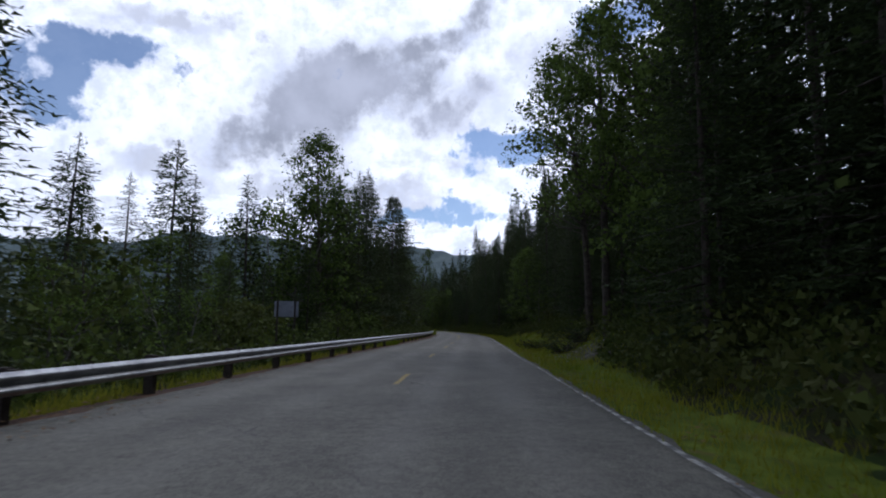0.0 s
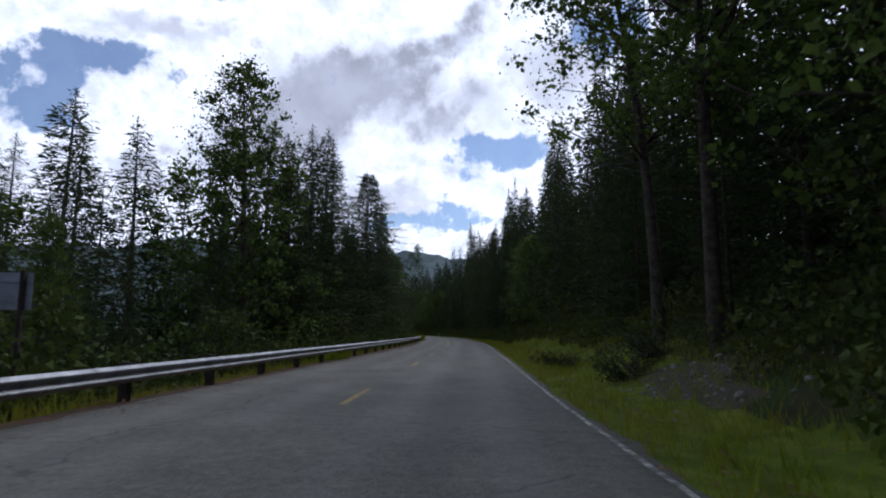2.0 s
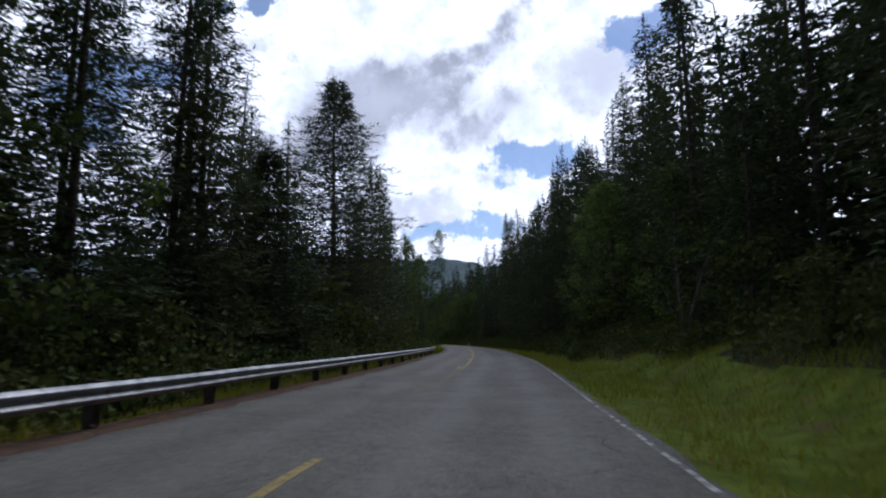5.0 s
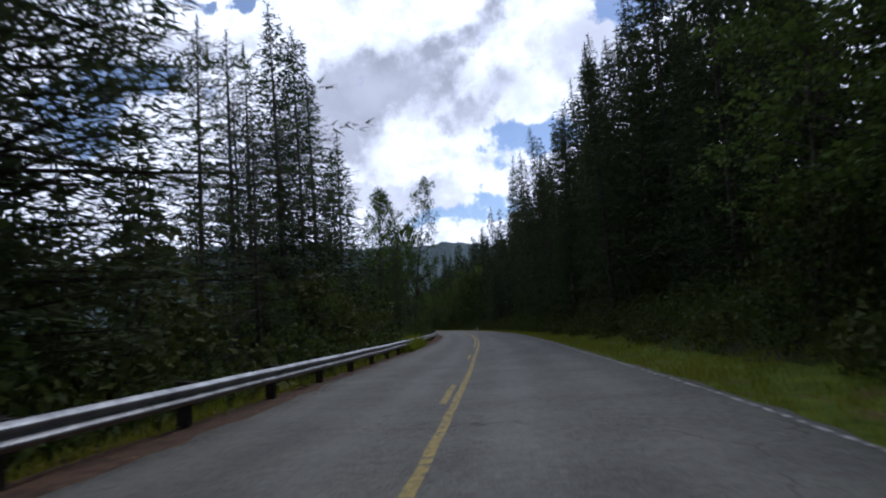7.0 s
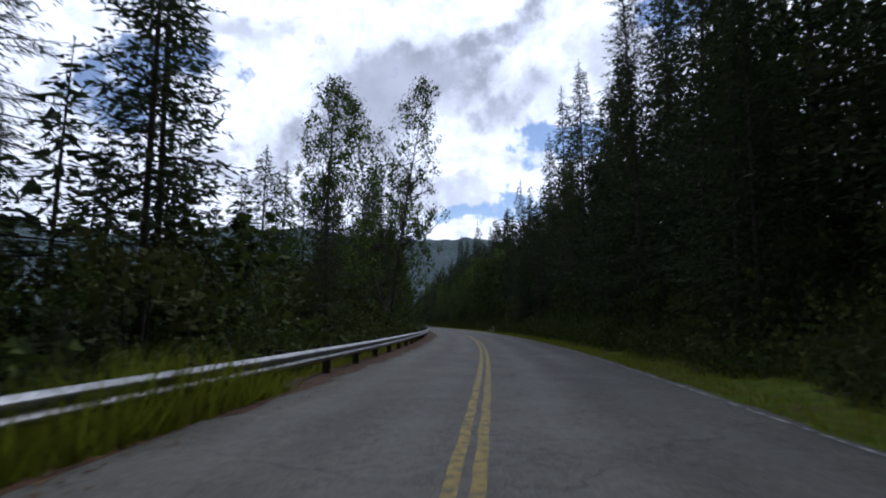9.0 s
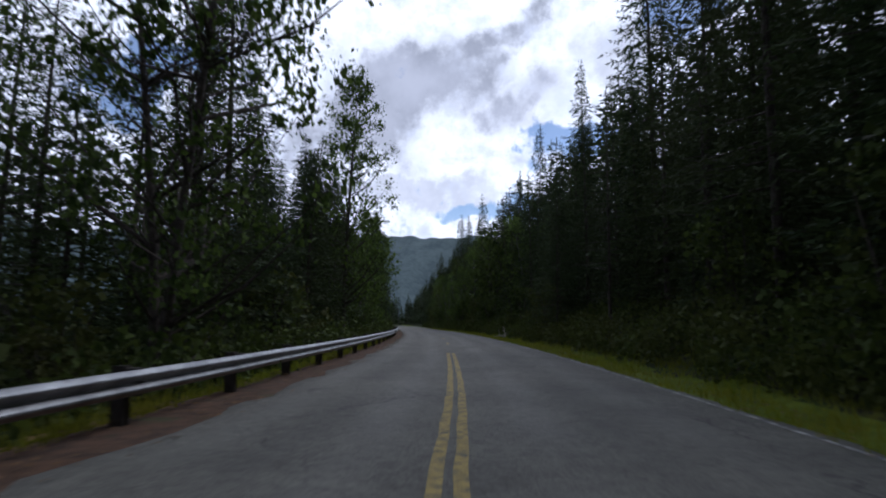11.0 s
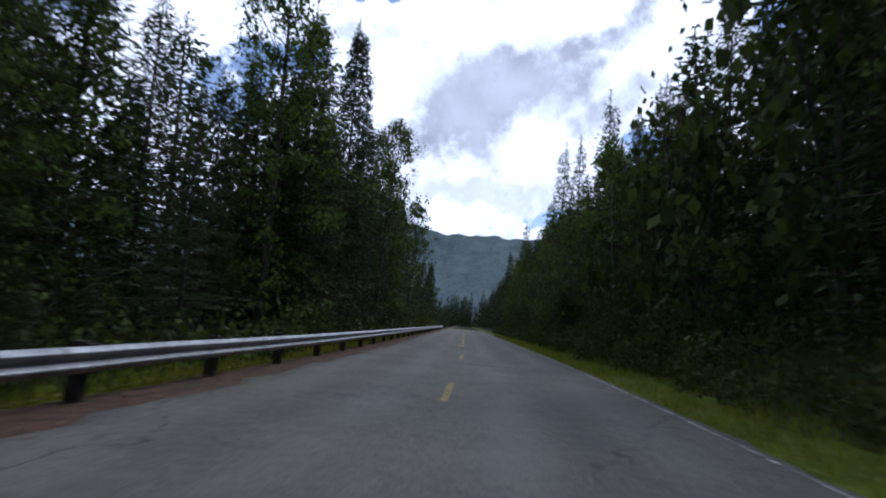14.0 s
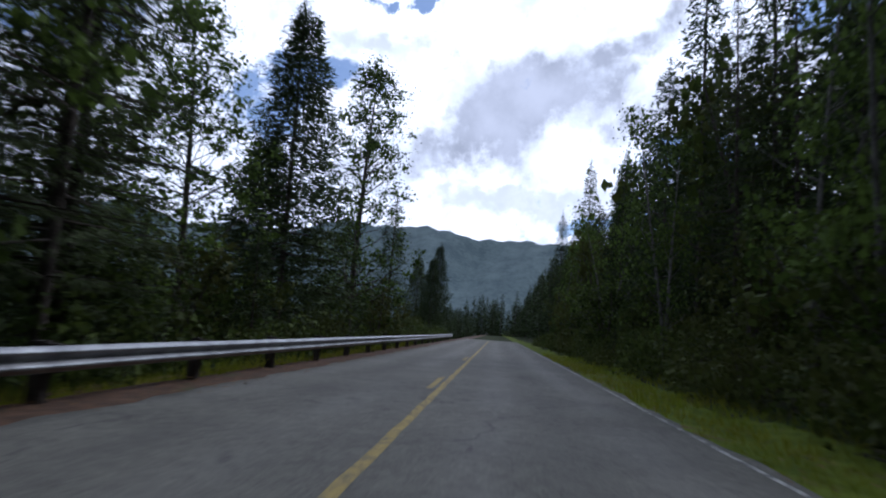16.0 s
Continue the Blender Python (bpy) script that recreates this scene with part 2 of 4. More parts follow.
EARTH = surface("forest_floor", (0.014, 0.014, 0.008), (0.045, 0.042, 0.022), 1.3, 0.95, 25.0, 0.8, third=(0.026, 0.042, 0.012), third_scale=0.7, third_lo=0.42, third_hi=0.6, gloss=0.05)
VERGE = surface("verge", (0.052, 0.078, 0.010), (0.13, 0.165, 0.024), 1.7, 0.95, 30.0, 0.8, third=(0.115, 0.085, 0.040), third_scale=0.9, third_lo=0.54, third_hi=0.70, gloss=0.05)
NEEDLES = surface("needle_litter", (0.030, 0.018, 0.011), (0.105, 0.056, 0.031), 3.0, 0.95, 45.0, 0.6, third=(0.05, 0.055, 0.02), third_scale=0.8, third_lo=0.56, third_hi=0.68)
SCREE = surface("stony_earth", (0.014, 0.012, 0.009), (0.085, 0.074, 0.058), 11.0, 0.95, 38.0, 1.0, third=(0.045, 0.048, 0.018), third_scale=2.6, third_lo=0.45, third_hi=0.56)
ZINC = surface("zinc_coated_steel", (0.17, 0.175, 0.185), (0.38, 0.39, 0.40), 2.2, 0.40, 70.0, 0.12, 0.85, third=(0.13, 0.125, 0.12), third_scale=5.0, third_lo=0.56, third_hi=0.7)
POSTWOOD = surface("post_wood", (0.018, 0.015, 0.013), (0.050, 0.042, 0.036), 5.0, 0.9, 50.0, 0.4)
BARK = surface("bark", (0.022, 0.018, 0.015), (0.085, 0.07, 0.058), 4.0, 0.95, 22.0, 1.0)
PALE_BARK = surface("pale_bark", (0.045, 0.042, 0.037), (0.15, 0.142, 0.13), 3.0, 0.9, 18.0, 0.8)
DEADWOOD = surface("dead_wood", (0.17, 0.155, 0.13), (0.38, 0.35, 0.31), 4.0, 0.9, 30.0, 0.6)
ROCK = surface("rock", (0.08, 0.075, 0.07), (0.30, 0.29, 0.27), 3.0, 0.9, 22.0, 0.8)
# far woods: the haze of distance is mixed into this pale blue-green
HAZY_HILL = surface("hazy_wooded_hill", (0.06, 0.09, 0.10), (0.11, 0.15, 0.155), 0.02, 0.95, 0.12, 0.0)
SPRUCE = foliage("spruce_needles", (0.017, 0.028, 0.012), (0.064, 0.092, 0.033), 0.25, (0.048, 0.061, 0.024))
PINE = foliage("pine_needles", (0.020, 0.030, 0.013), (0.068, 0.088, 0.036), 0.3)
LEAF = foliage("broad_leaves", (0.026, 0.044, 0.011), (0.115, 0.170, 0.034), 0.36)
SHRUB = foliage("shrub_leaves", (0.019, 0.032, 0.008), (0.080, 0.112, 0.023), 0.28, (0.066, 0.072, 0.019))
LITTER = foliage("dead_leaves", (0.05, 0.03, 0.015), (0.19, 0.12, 0.06), 0.1, None, 0.05)
GRASS = foliage("grass_blades", (0.062, 0.110, 0.006), (0.20, 0.275, 0.018), 0.36, (0.22, 0.215, 0.026), 0.03)

# ---- the lie of the land ----
CENTRE = [(-6.40, -120.0), (-4.08, -60.0), (-2.52, -20.0), (-1.75, 0.0), (-1.36, 10.0), (-0.87, 20.0), (-0.33, 30.0), (0.52, 45.0), (1.30, 60.0), (1.94, 75.0), (2.36, 90.0), (2.51, 105.0), (2.32, 120.0), (1.79, 135.0), (0.87, 150.0), (-0.43, 165.0), (-2.12, 180.0), (-4.18, 195.0), (-6.60, 210.0), (-9.34, 225.0), (-12.36, 240.0), (-16.38, 260.0), (-24.43, 300.0), (-36.51, 360.0), (-56.64, 460.0)]


def spline(points, step=1.0):
    """Evenly spaced points of a smooth line through the given ones."""
    p = np.array(points)
    s = np.concatenate([[0], np.cumsum(np.linalg.norm(np.diff(p, axis=0), axis=1))])
    m = np.gradient(p, s, axis=0)
    u = np.arange(0, s[-1], step)
    i = np.clip(np.searchsorted(s, u, side="right") - 1, 0, len(s) - 2)
    h = (s[i + 1] - s[i])[:, None]
    t = ((u - s[i])[:, None]) / h
    return (2 * t**3 - 3 * t**2 + 1) * p[i] + (t**3 - 2 * t**2 + t) * h * m[i] + (3 * t**2 - 2 * t**3) * p[i + 1] + (t**3 - t**2) * h * m[i + 1]


LINE = spline(CENTRE)
S0 = float(np.argmin(np.abs(LINE[:, 1])))            # station 0 lies abreast of the start
TANGENT = np.gradient(LINE, axis=0)
TANGENT /= np.linalg.norm(TANGENT, axis=1)[:, None]


def on_road(s, d):
    """x, y of the place s metres along the road and d metres to the right of its centre line."""
    s, d = np.asarray(s, float), np.asarray(d, float)
    i = np.clip(s + S0, 0, len(LINE) - 1.001)
    k = np.arange(len(LINE))
    c = np.stack([np.interp(i, k, LINE[:, 0]), np.interp(i, k, LINE[:, 1])], -1)
    t = np.stack([np.interp(i, k, TANGENT[:, 0]), np.interp(i, k, TANGENT[:, 1])], -1)
    over = (s + S0 - i)[..., None]
    near = np.clip(d, -60, 60)[..., None]
    return c + t * over + np.stack([t[..., 1], -t[..., 0]], -1) * near + np.array([0.99, 0.1]) * (d[..., None] - near)


def station(x, y):
    """The reverse: s and d of a place."""
    k = int(np.argmin((LINE[:, 0] - x) ** 2 + (LINE[:, 1] - y) ** 2))
    q = np.array([x, y]) - LINE[k]
    t = TANGENT[k]
    return k - S0 + float(q @ t), float(q[0] * t[1] - q[1] * t[0])


def lumps(x, y, size, seed=0.0):
    return np.sin(x / size + seed) * np.cos(y / size * 1.3 + seed * 2) + 0.5 * np.sin(x / size * 2.3 - y / size * 1.7 + seed * 3)


def ground_z(s, d):
    """Height of the ground: road level, a ditch and a wooded bank to the right, a fall to the left."""
    s, d = np.asarray(s, float), np.asarray(d, float)
    xr = [3.9, 4.6, 5.6, 6.6, 8.0, 14.0, 30.0, 60.0, 120.0, 400.0]
    zr = [-0.05, -0.10, -0.16, 0.0, 0.7, 3.0, 9.0, 18.0, 26.0, 60.0]
    xl = [3.9, 4.6, 6.0, 12.0, 25.0, 60.0, 400.0]
    zl = [-0.05, -0.08, -0.55, -2.4, -4.5, -6.0, -7.0]
    z = np.where(d >= 0, np.interp(d, xr, zr), np.interp(-d, xl, zl))
    a = np.clip((np.abs(d) - 5.0) / 8.0, 0, 1)
    return z + a * (0.35 * lumps(s, d, 3.1, 1.0) + 0.6 * lumps(s, d, 9.0, 2.0) * np.clip((np.abs(d) - 12) / 20, 0, 1)) + 0.02 * lumps(s, d, 0.7) * np.clip(np.abs(d) - 4.0, 0, 1)


def ground_at(x, y):
    return float(ground_z(*station(x, y)))


def link_mesh(name, verts, faces, mats, face_mat=None, smooth=False):
    me = bpy.data.meshes.new(name)
    me.from_pydata([tuple(v) for v in np.asarray(verts, float).reshape(-1, 3)], [], [tuple(int(i) for i in f) for f in faces])
    for m in mats if isinstance(mats, (list, tuple)) else [mats]:
        me.materials.append(m)
    if face_mat is not None:
        me.polygons.foreach_set("material_index", np.asarray(face_mat, np.int32))
    if smooth:
        me.polygons.foreach_set("use_smooth", np.ones(len(me.polygons), bool))
    me.update()
    return me


def card_mesh(name, cards, mat):
    """One mesh of many loose four- or three-cornered leaves, (n, k, 3)."""
    cards = np.asarray(cards, np.float32)
    n, k, _ = cards.shape
    me = bpy.data.meshes.new(name)
    me.vertices.add(n * k)
    me.vertices.foreach_set("co", cards.ravel())
    me.loops.add(n * k)
    me.loops.foreach_set("vertex_index", np.arange(n * k, dtype=np.int32))
    me.polygons.add(n)
    me.polygons.foreach_set("loop_start", np.arange(0, n * k, k, dtype=np.int32))
    me.materials.append(mat)
    me.update(calc_edges=True)
    return me


def sheet(name, ss, ds, zfun, mats, pick=None, smooth=True):
    """A grid over stations ss and offsets ds."""
    S, D = np.meshgrid(ss, ds, indexing="ij")
    xy = on_road(S, D)
    v = np.dstack([xy, zfun(S, D)]).reshape(-1, 3)
    n, m = len(ss), len(ds)
    i, j = np.meshgrid(np.arange(n - 1), np.arange(m - 1), indexing="ij")
    a = (i * m + j).ravel()
    f = np.stack([a, a + 1, a + m + 1, a + m], 1)
    fm = None if pick is None else pick((S[:-1, :-1] + 0.5).ravel(), ((D[:-1, :-1] + D[1:, 1:]) / 2).ravel())
    return link_mesh(name, v, f, mats, fm, smooth)


ss = np.unique(np.concatenate([np.arange(-3000, -120, 240.0), np.arange(-120, -6, 6.0), np.arange(-6, 300, 0.75), np.arange(300, 420, 4.0), np.arange(420, 4000, 260.0)]))
ds = np.concatenate([-np.geomspace(3000, 60, 10), -np.arange(56, 14, -3.0), -np.arange(14, 6.0, -0.8), -np.arange(6.0, 3.9, -0.3), [-3.7, -3.3, -3.0, -2.8, 0.0, 3.7],
                     np.arange(3.9, 8.0, 0.3), np.arange(8.0, 15, 0.9), np.arange(15, 60, 3.5), np.geomspace(60, 3000, 10)])


def grass_to(s):
    """How far the grass of the verge runs up the bank on the right."""
    return np.interp(s, [-10, 14, 24, 34, 48, 66, 84, 110, 125], [6.4, 6.4, 7.2, 8.6, 8.0, 8.8, 7.0, 6.9, 6.4])


def scree(s, d):
    """Where loose stones have slid down the bank."""
    return ((s - 29.5) / 3.0) ** 2 + ((d - 6.9 - 0.12 * (s - 30)) / 0.8) ** 2 + 0.4 * np.sin(s * 2.1) + 0.35 * np.sin(d * 4 + s) < 1.0


def floor_kind(s, d):
    wob = 0.25 * np.sin(s * 0.9) + 0.2 * np.sin(s * 0.37 + 1)
    out = np.zeros(len(s), np.int32)
    out[(d > 3.5) & (d < grass_to(s) - 0.4 + wob)] = 1
    out[scree(s, d)] = 3
    out[(d < -2.7) & (d > -4.9 + 0.5 * wob)] = 2
    return out


tagged(new("ground", sheet("ground", ss, ds, lambda s, d: np.where((d > -2.9) & (d < 3.8), -0.09, np.where((d > -3.8) & (d < 0), -0.03, ground_z(s, d))), [EARTH, VERGE, NEEDLES, SCREE], floor_kind)),
       "forest floor with grassy verge and needle-strewn shoulder", "ground", kind="structure")

def painted(s):
    """How far the painted centre wanders from the middle of the road."""
    return np.interp(s, [0, 14, 20, 28, 60, 68, 74, 80, 87, 93, 99, 118, 137, 152, 165, 178, 190, 203, 330], [0.2, 0.18, 0.1, 0.0, 0.0, 0.06, 0.12, 0.08, 0.0, -0.06, -0.15, -0.1, 0.0, 0.0, -0.11, -0.16, -0.06, 0.02, 0.05])


def right_edge(s):
    """Where the white edge line runs on the right, from the middle of the road."""
    return np.interp(s, [-100, 20, 27, 45, 57, 64, 75, 84, 92, 98, 115, 138, 150, 168, 180, 210, 226, 240], [3.95, 3.95, 3.80, 3.76, 3.68, 3.75, 3.85, 3.95, 3.82, 3.72, 3.76, 4.03, 3.95, 3.84, 3.77, 3.8, 3.84, 3.76])


def left_edge(s):
    """Where the asphalt ends on the left; needles and dead leaves have crept over it."""
    return np.interp(s, [-100, 25, 58, 72, 84, 95, 104, 128, 150, 180, 330], [-3.85, -3.82, -3.40, -3.18, -3.45, -3.82, -3.72, -3.45, -3.35, -3.45, -3.35])


# road: a slab with a slight crown and ragged edges
ss = np.concatenate([np.arange(-110, 340, 0.7)])
ds = np.array([-3.86, -3.8, -3.4, -2.5, -1.2, 0.0, 1.2, 2.5, 3.5, 3.92, 3.98])


S, D = np.meshgrid(ss, ds, indexing="ij")
rag = 0.05 * np.sin(S * 1.7) + 0.04 * np.sin(S * 4.1 + 2) + 0.03 * np.sin(S * 0.6)
D2 = D + np.where(np.abs(D) > 3.7, rag, 0) + np.where(D > 3.4, right_edge(S) - 3.76, 0) + np.where(D < -3.7, left_edge(S) + 3.85, np.where(D < -3.3, (left_edge(S) + 3.85) * 0.9 - 0.1, 0)) + np.where(D < -3.7, 0.06 * np.sin(S * 2.9 + 1) + 0.05 * np.sin(S * 7.3), 0)
xy = on_road(S, D2)
zz = 0.012 - 0.004 * np.abs(D2)
zz[:, 0] = -0.12
zz[:, -1] = -0.12
n, m = S.shape
a = (np.arange(n - 1)[:, None] * m + np.arange(m - 1)).ravel()
slab = link_mesh("road", np.dstack([xy, zz]).reshape(-1, 3), np.stack([a, a + 1, a + m + 1, a + m], 1), ASPHALT, None, True)
slab.attributes.new("across", "FLOAT", "POINT").data.foreach_set("value", D2.ravel().astype(np.float32))
tagged(new("road", slab),
       "worn grey two-lane asphalt road with faint cracks", "road", kind="structure")


def stripe(name, label, s0, s1, d, width, mat):
    n = max(2, int((s1 - s0) / 0.8) + 1)
    ss = np.linspace(s0, s1, n)
    edge = 0.012 * np.sin(np.arange(n) * 2.3)
    v, f = [], []
    for k, s in enumerate(ss):
        at = d + painted(s) if abs(d) < 1 else right_edge(s) if d > 0 else d
        for q in (at - width / 2 + edge[k], at + width / 2 + edge[k] * 0.6):
            x, y = on_road(s, q)
            v.append((x, y, 0.012 - 0.004 * abs(q) + 0.005))
    for k in range(n - 1):
        f.append((2 * k, 2 * k + 1, 2 * k + 3, 2 * k + 2))
    return tagged(new(name, link_mesh(name, v, f, mat)), label, "road marking", kind="structure")


for s1 in (4.7, 16.9, 29.4, 41.5, 51.4, 180.3, 192.2, 203.8, 215.6, 227.6):
    stripe("centre_dash", "faded yellow centre dash on asphalt", s1 - 3.05, s1, 0.0, 0.125, YELLOW)
stripe("centre_dash", "almost worn away yellow dash", 59.9, 63.0, -0.21, 0.125, FADED)
stripe("centre_line", "almost worn away yellow centre line", 61.0, 73.0, 0.0, 0.125, FADED)
for s1 in (75.3, 87.8, 100.3, 239.6, 251.8, 264.0, 276.2):
    stripe("centre_dash", "faded yellow dash beside a solid line", s1 - 3.05, s1, -0.21, 0.125, YELLOW)
stripe("centre_line", "worn solid yellow centre line", 73.0, 112.0, 0.0, 0.125, YELLOW)
stripe("centre_line", "worn double yellow line", 112.0, 166.9, 0.0, 0.125, YELLOW)
stripe("centre_line", "worn double yellow line", 108.0, 166.9, -0.21, 0.125, YELLOW)
stripe("centre_line", "worn solid yellow centre line", 236.4, 330.0, 0.0, 0.125, YELLOW)
stripe("edge_line", "thin worn white edge line", -100.0, 330.0, 3.76, 0.075, WHITE)
for s0, s1 in ((-100.0, 30.0), (93.0, 101.0)):
    stripe("edge_line", "thin worn white edge line", s0, s1, -3.62, 0.045, FAINT)

# ---- guard rail ----


def part(name, mesh, parent, label=""):
    ob = new(name, mesh)
    ob.parent = parent
    return tagged(ob, label)


def box(v, f, x0, x1, y0, y1, z0, z1):
    k = len(v)
    v += [(x0, y0, z0), (x1, y0, z0), (x1, y1, z0), (x0, y1, z0), (x0, y0, z1), (x1, y0, z1), (x1, y1, z1), (x0, y1, z1)]
    f += [(k, k + 3, k + 2, k + 1), (k + 4, k + 5, k + 6, k + 7), (k, k + 1, k + 5, k + 4), (k + 1, k + 2, k + 6, k + 5), (k + 2, k + 3, k + 7, k + 6), (k + 3, k, k + 4, k + 7)]


RAIL_D, RAIL_TOP, SPAN = -4.06, 0.63, 3.81
PROFILE = [(0.0, 0.0), (0.018, -0.012), (0.062, -0.045), (0.080, -0.062), (0.080, -0.085), (0.062, -0.103), (0.012, -0.135), (0.0, -0.150), (0.0, -0.162),
           (0.012, -0.177), (0.062, -0.209), (0.080, -0.227), (0.080, -0.250), (0.062, -0.267), (0.018, -0.300), (0.0, -0.312)]


def beam_mesh(s0, s1, sag, bow=0.0):
    v, f = [], []
    n = len(PROFILE)
    ss = np.linspace(s0, s1 + 0.16, 5)
    for side in (0.0, 0.004):
        for k, s in enumerate(ss):
            for px, pz in PROFILE:
                x, y = on_road(s, RAIL_D + px - side + 0.006 * (k == 4) + bow * math.sin(math.pi * k / 4))
                v.append((x, y, RAIL_TOP + pz + sag * math.sin(math.pi * k / 4)))
    for q in range(2):
        for k in range(4):
            for j in range(n - 1):
                a = q * 5 * n + k * n + j
                face = (a, a + 1, a + n + 1, a + n)
                f.append(face if q == 0 else face[::-1])
    for k in range(4):
        for j in (0, n - 1):
            a = k * n + j
            f.append((a, a + n, a + n + 5 * n, a + 5 * n))
    return link_mesh("beam", v, f, ZINC, None, True)


rail = tagged(new("guard_rail"), "long zinc-coated W-beam guard rail on dark posts along the shoulder", "guard rail")
rng = random.Random(4)
v, f = [], []
box(v, f, -0.09, 0.09, -0.08, 0.08, -0.9, 0.67)
post_mesh = link_mesh("post", v, f, POSTWOOD)
v, f = [], []
box(v, f, -0.075, 0.075, -0.075, 0.075, 0.30, 0.645)
block_mesh = link_mesh("spacer_block", v, f, POSTWOOD)
s = -30.0
while s < 320:
    part("beam", beam_mesh(s, s + SPAN, rng.uniform(-0.006, 0.006), rng.uniform(-0.01, 0.01)), rail)
    for name, me, d in (("post", post_mesh, RAIL_D - 0.24), ("spacer_block", block_mesh, RAIL_D - 0.075)):
        x, y = on_road(s + 0.08, d)
        t = TANGENT[int(np.clip(s + S0, 0, len(LINE) - 1))]
        ob = part(name, me, rail)
        ob.matrix_basis = pose(x, y, 0, rng.uniform(-1.5, 1.5), rng.uniform(-1.5, 1.5), math.degrees(math.atan2(-t[0], t[1])))
    s += SPAN

# ---- trees ----
R3 = np.random.default_rng(7)


def tube(v, f, pts, radii, sides=5):
    """A tapered, bent limb through pts."""
    pts = np.asarray(pts, float)
    k0 = len(v)
    for i, (p, r) in enumerate(zip(pts, radii)):
        d = pts[min(i + 1, len(pts) - 1)] - pts[max(i - 1, 0)]
        d /= np.linalg.norm(d) + 1e-9
        a = np.cross(d, (0.3, 0.9, 0.2))
        a /= np.linalg.norm(a) + 1e-9
        b = np.cross(d, a)
        for j in range(sides):
            w = 2 * math.pi * j / sides
            v.append(tuple(p + r * (math.cos(w) * a + math.sin(w) * b)))
    for i in range(len(pts) - 1):
        for j in range(sides):
            a, b = k0 + i * sides + j, k0 + i * sides + (j + 1) % sides
            f.append((a, b, b + sides, a + sides))


def kites(base, way, side, length, width):
    """Leaf-shaped cards: (n, 4, 3)."""
    tip = base + way * length[:, None]
    mid = base + way * (length * 0.45)[:, None]
    return np.stack([base, mid + side * width[:, None], tip, mid - side * width[:, None]], 1)


def darts(base, way, side, length, width):
    """Narrow three-cornered sprays: (n, 3, 3)."""
    foot = base + way * (length * 0.12)[:, None]
    return np.stack([foot + side * width[:, None], base + way * length[:, None], foot - side * width[:, None]], 1)


def unit(a):
    return a / (np.linalg.norm(a, axis=-1, keepdims=True) + 1e-9)


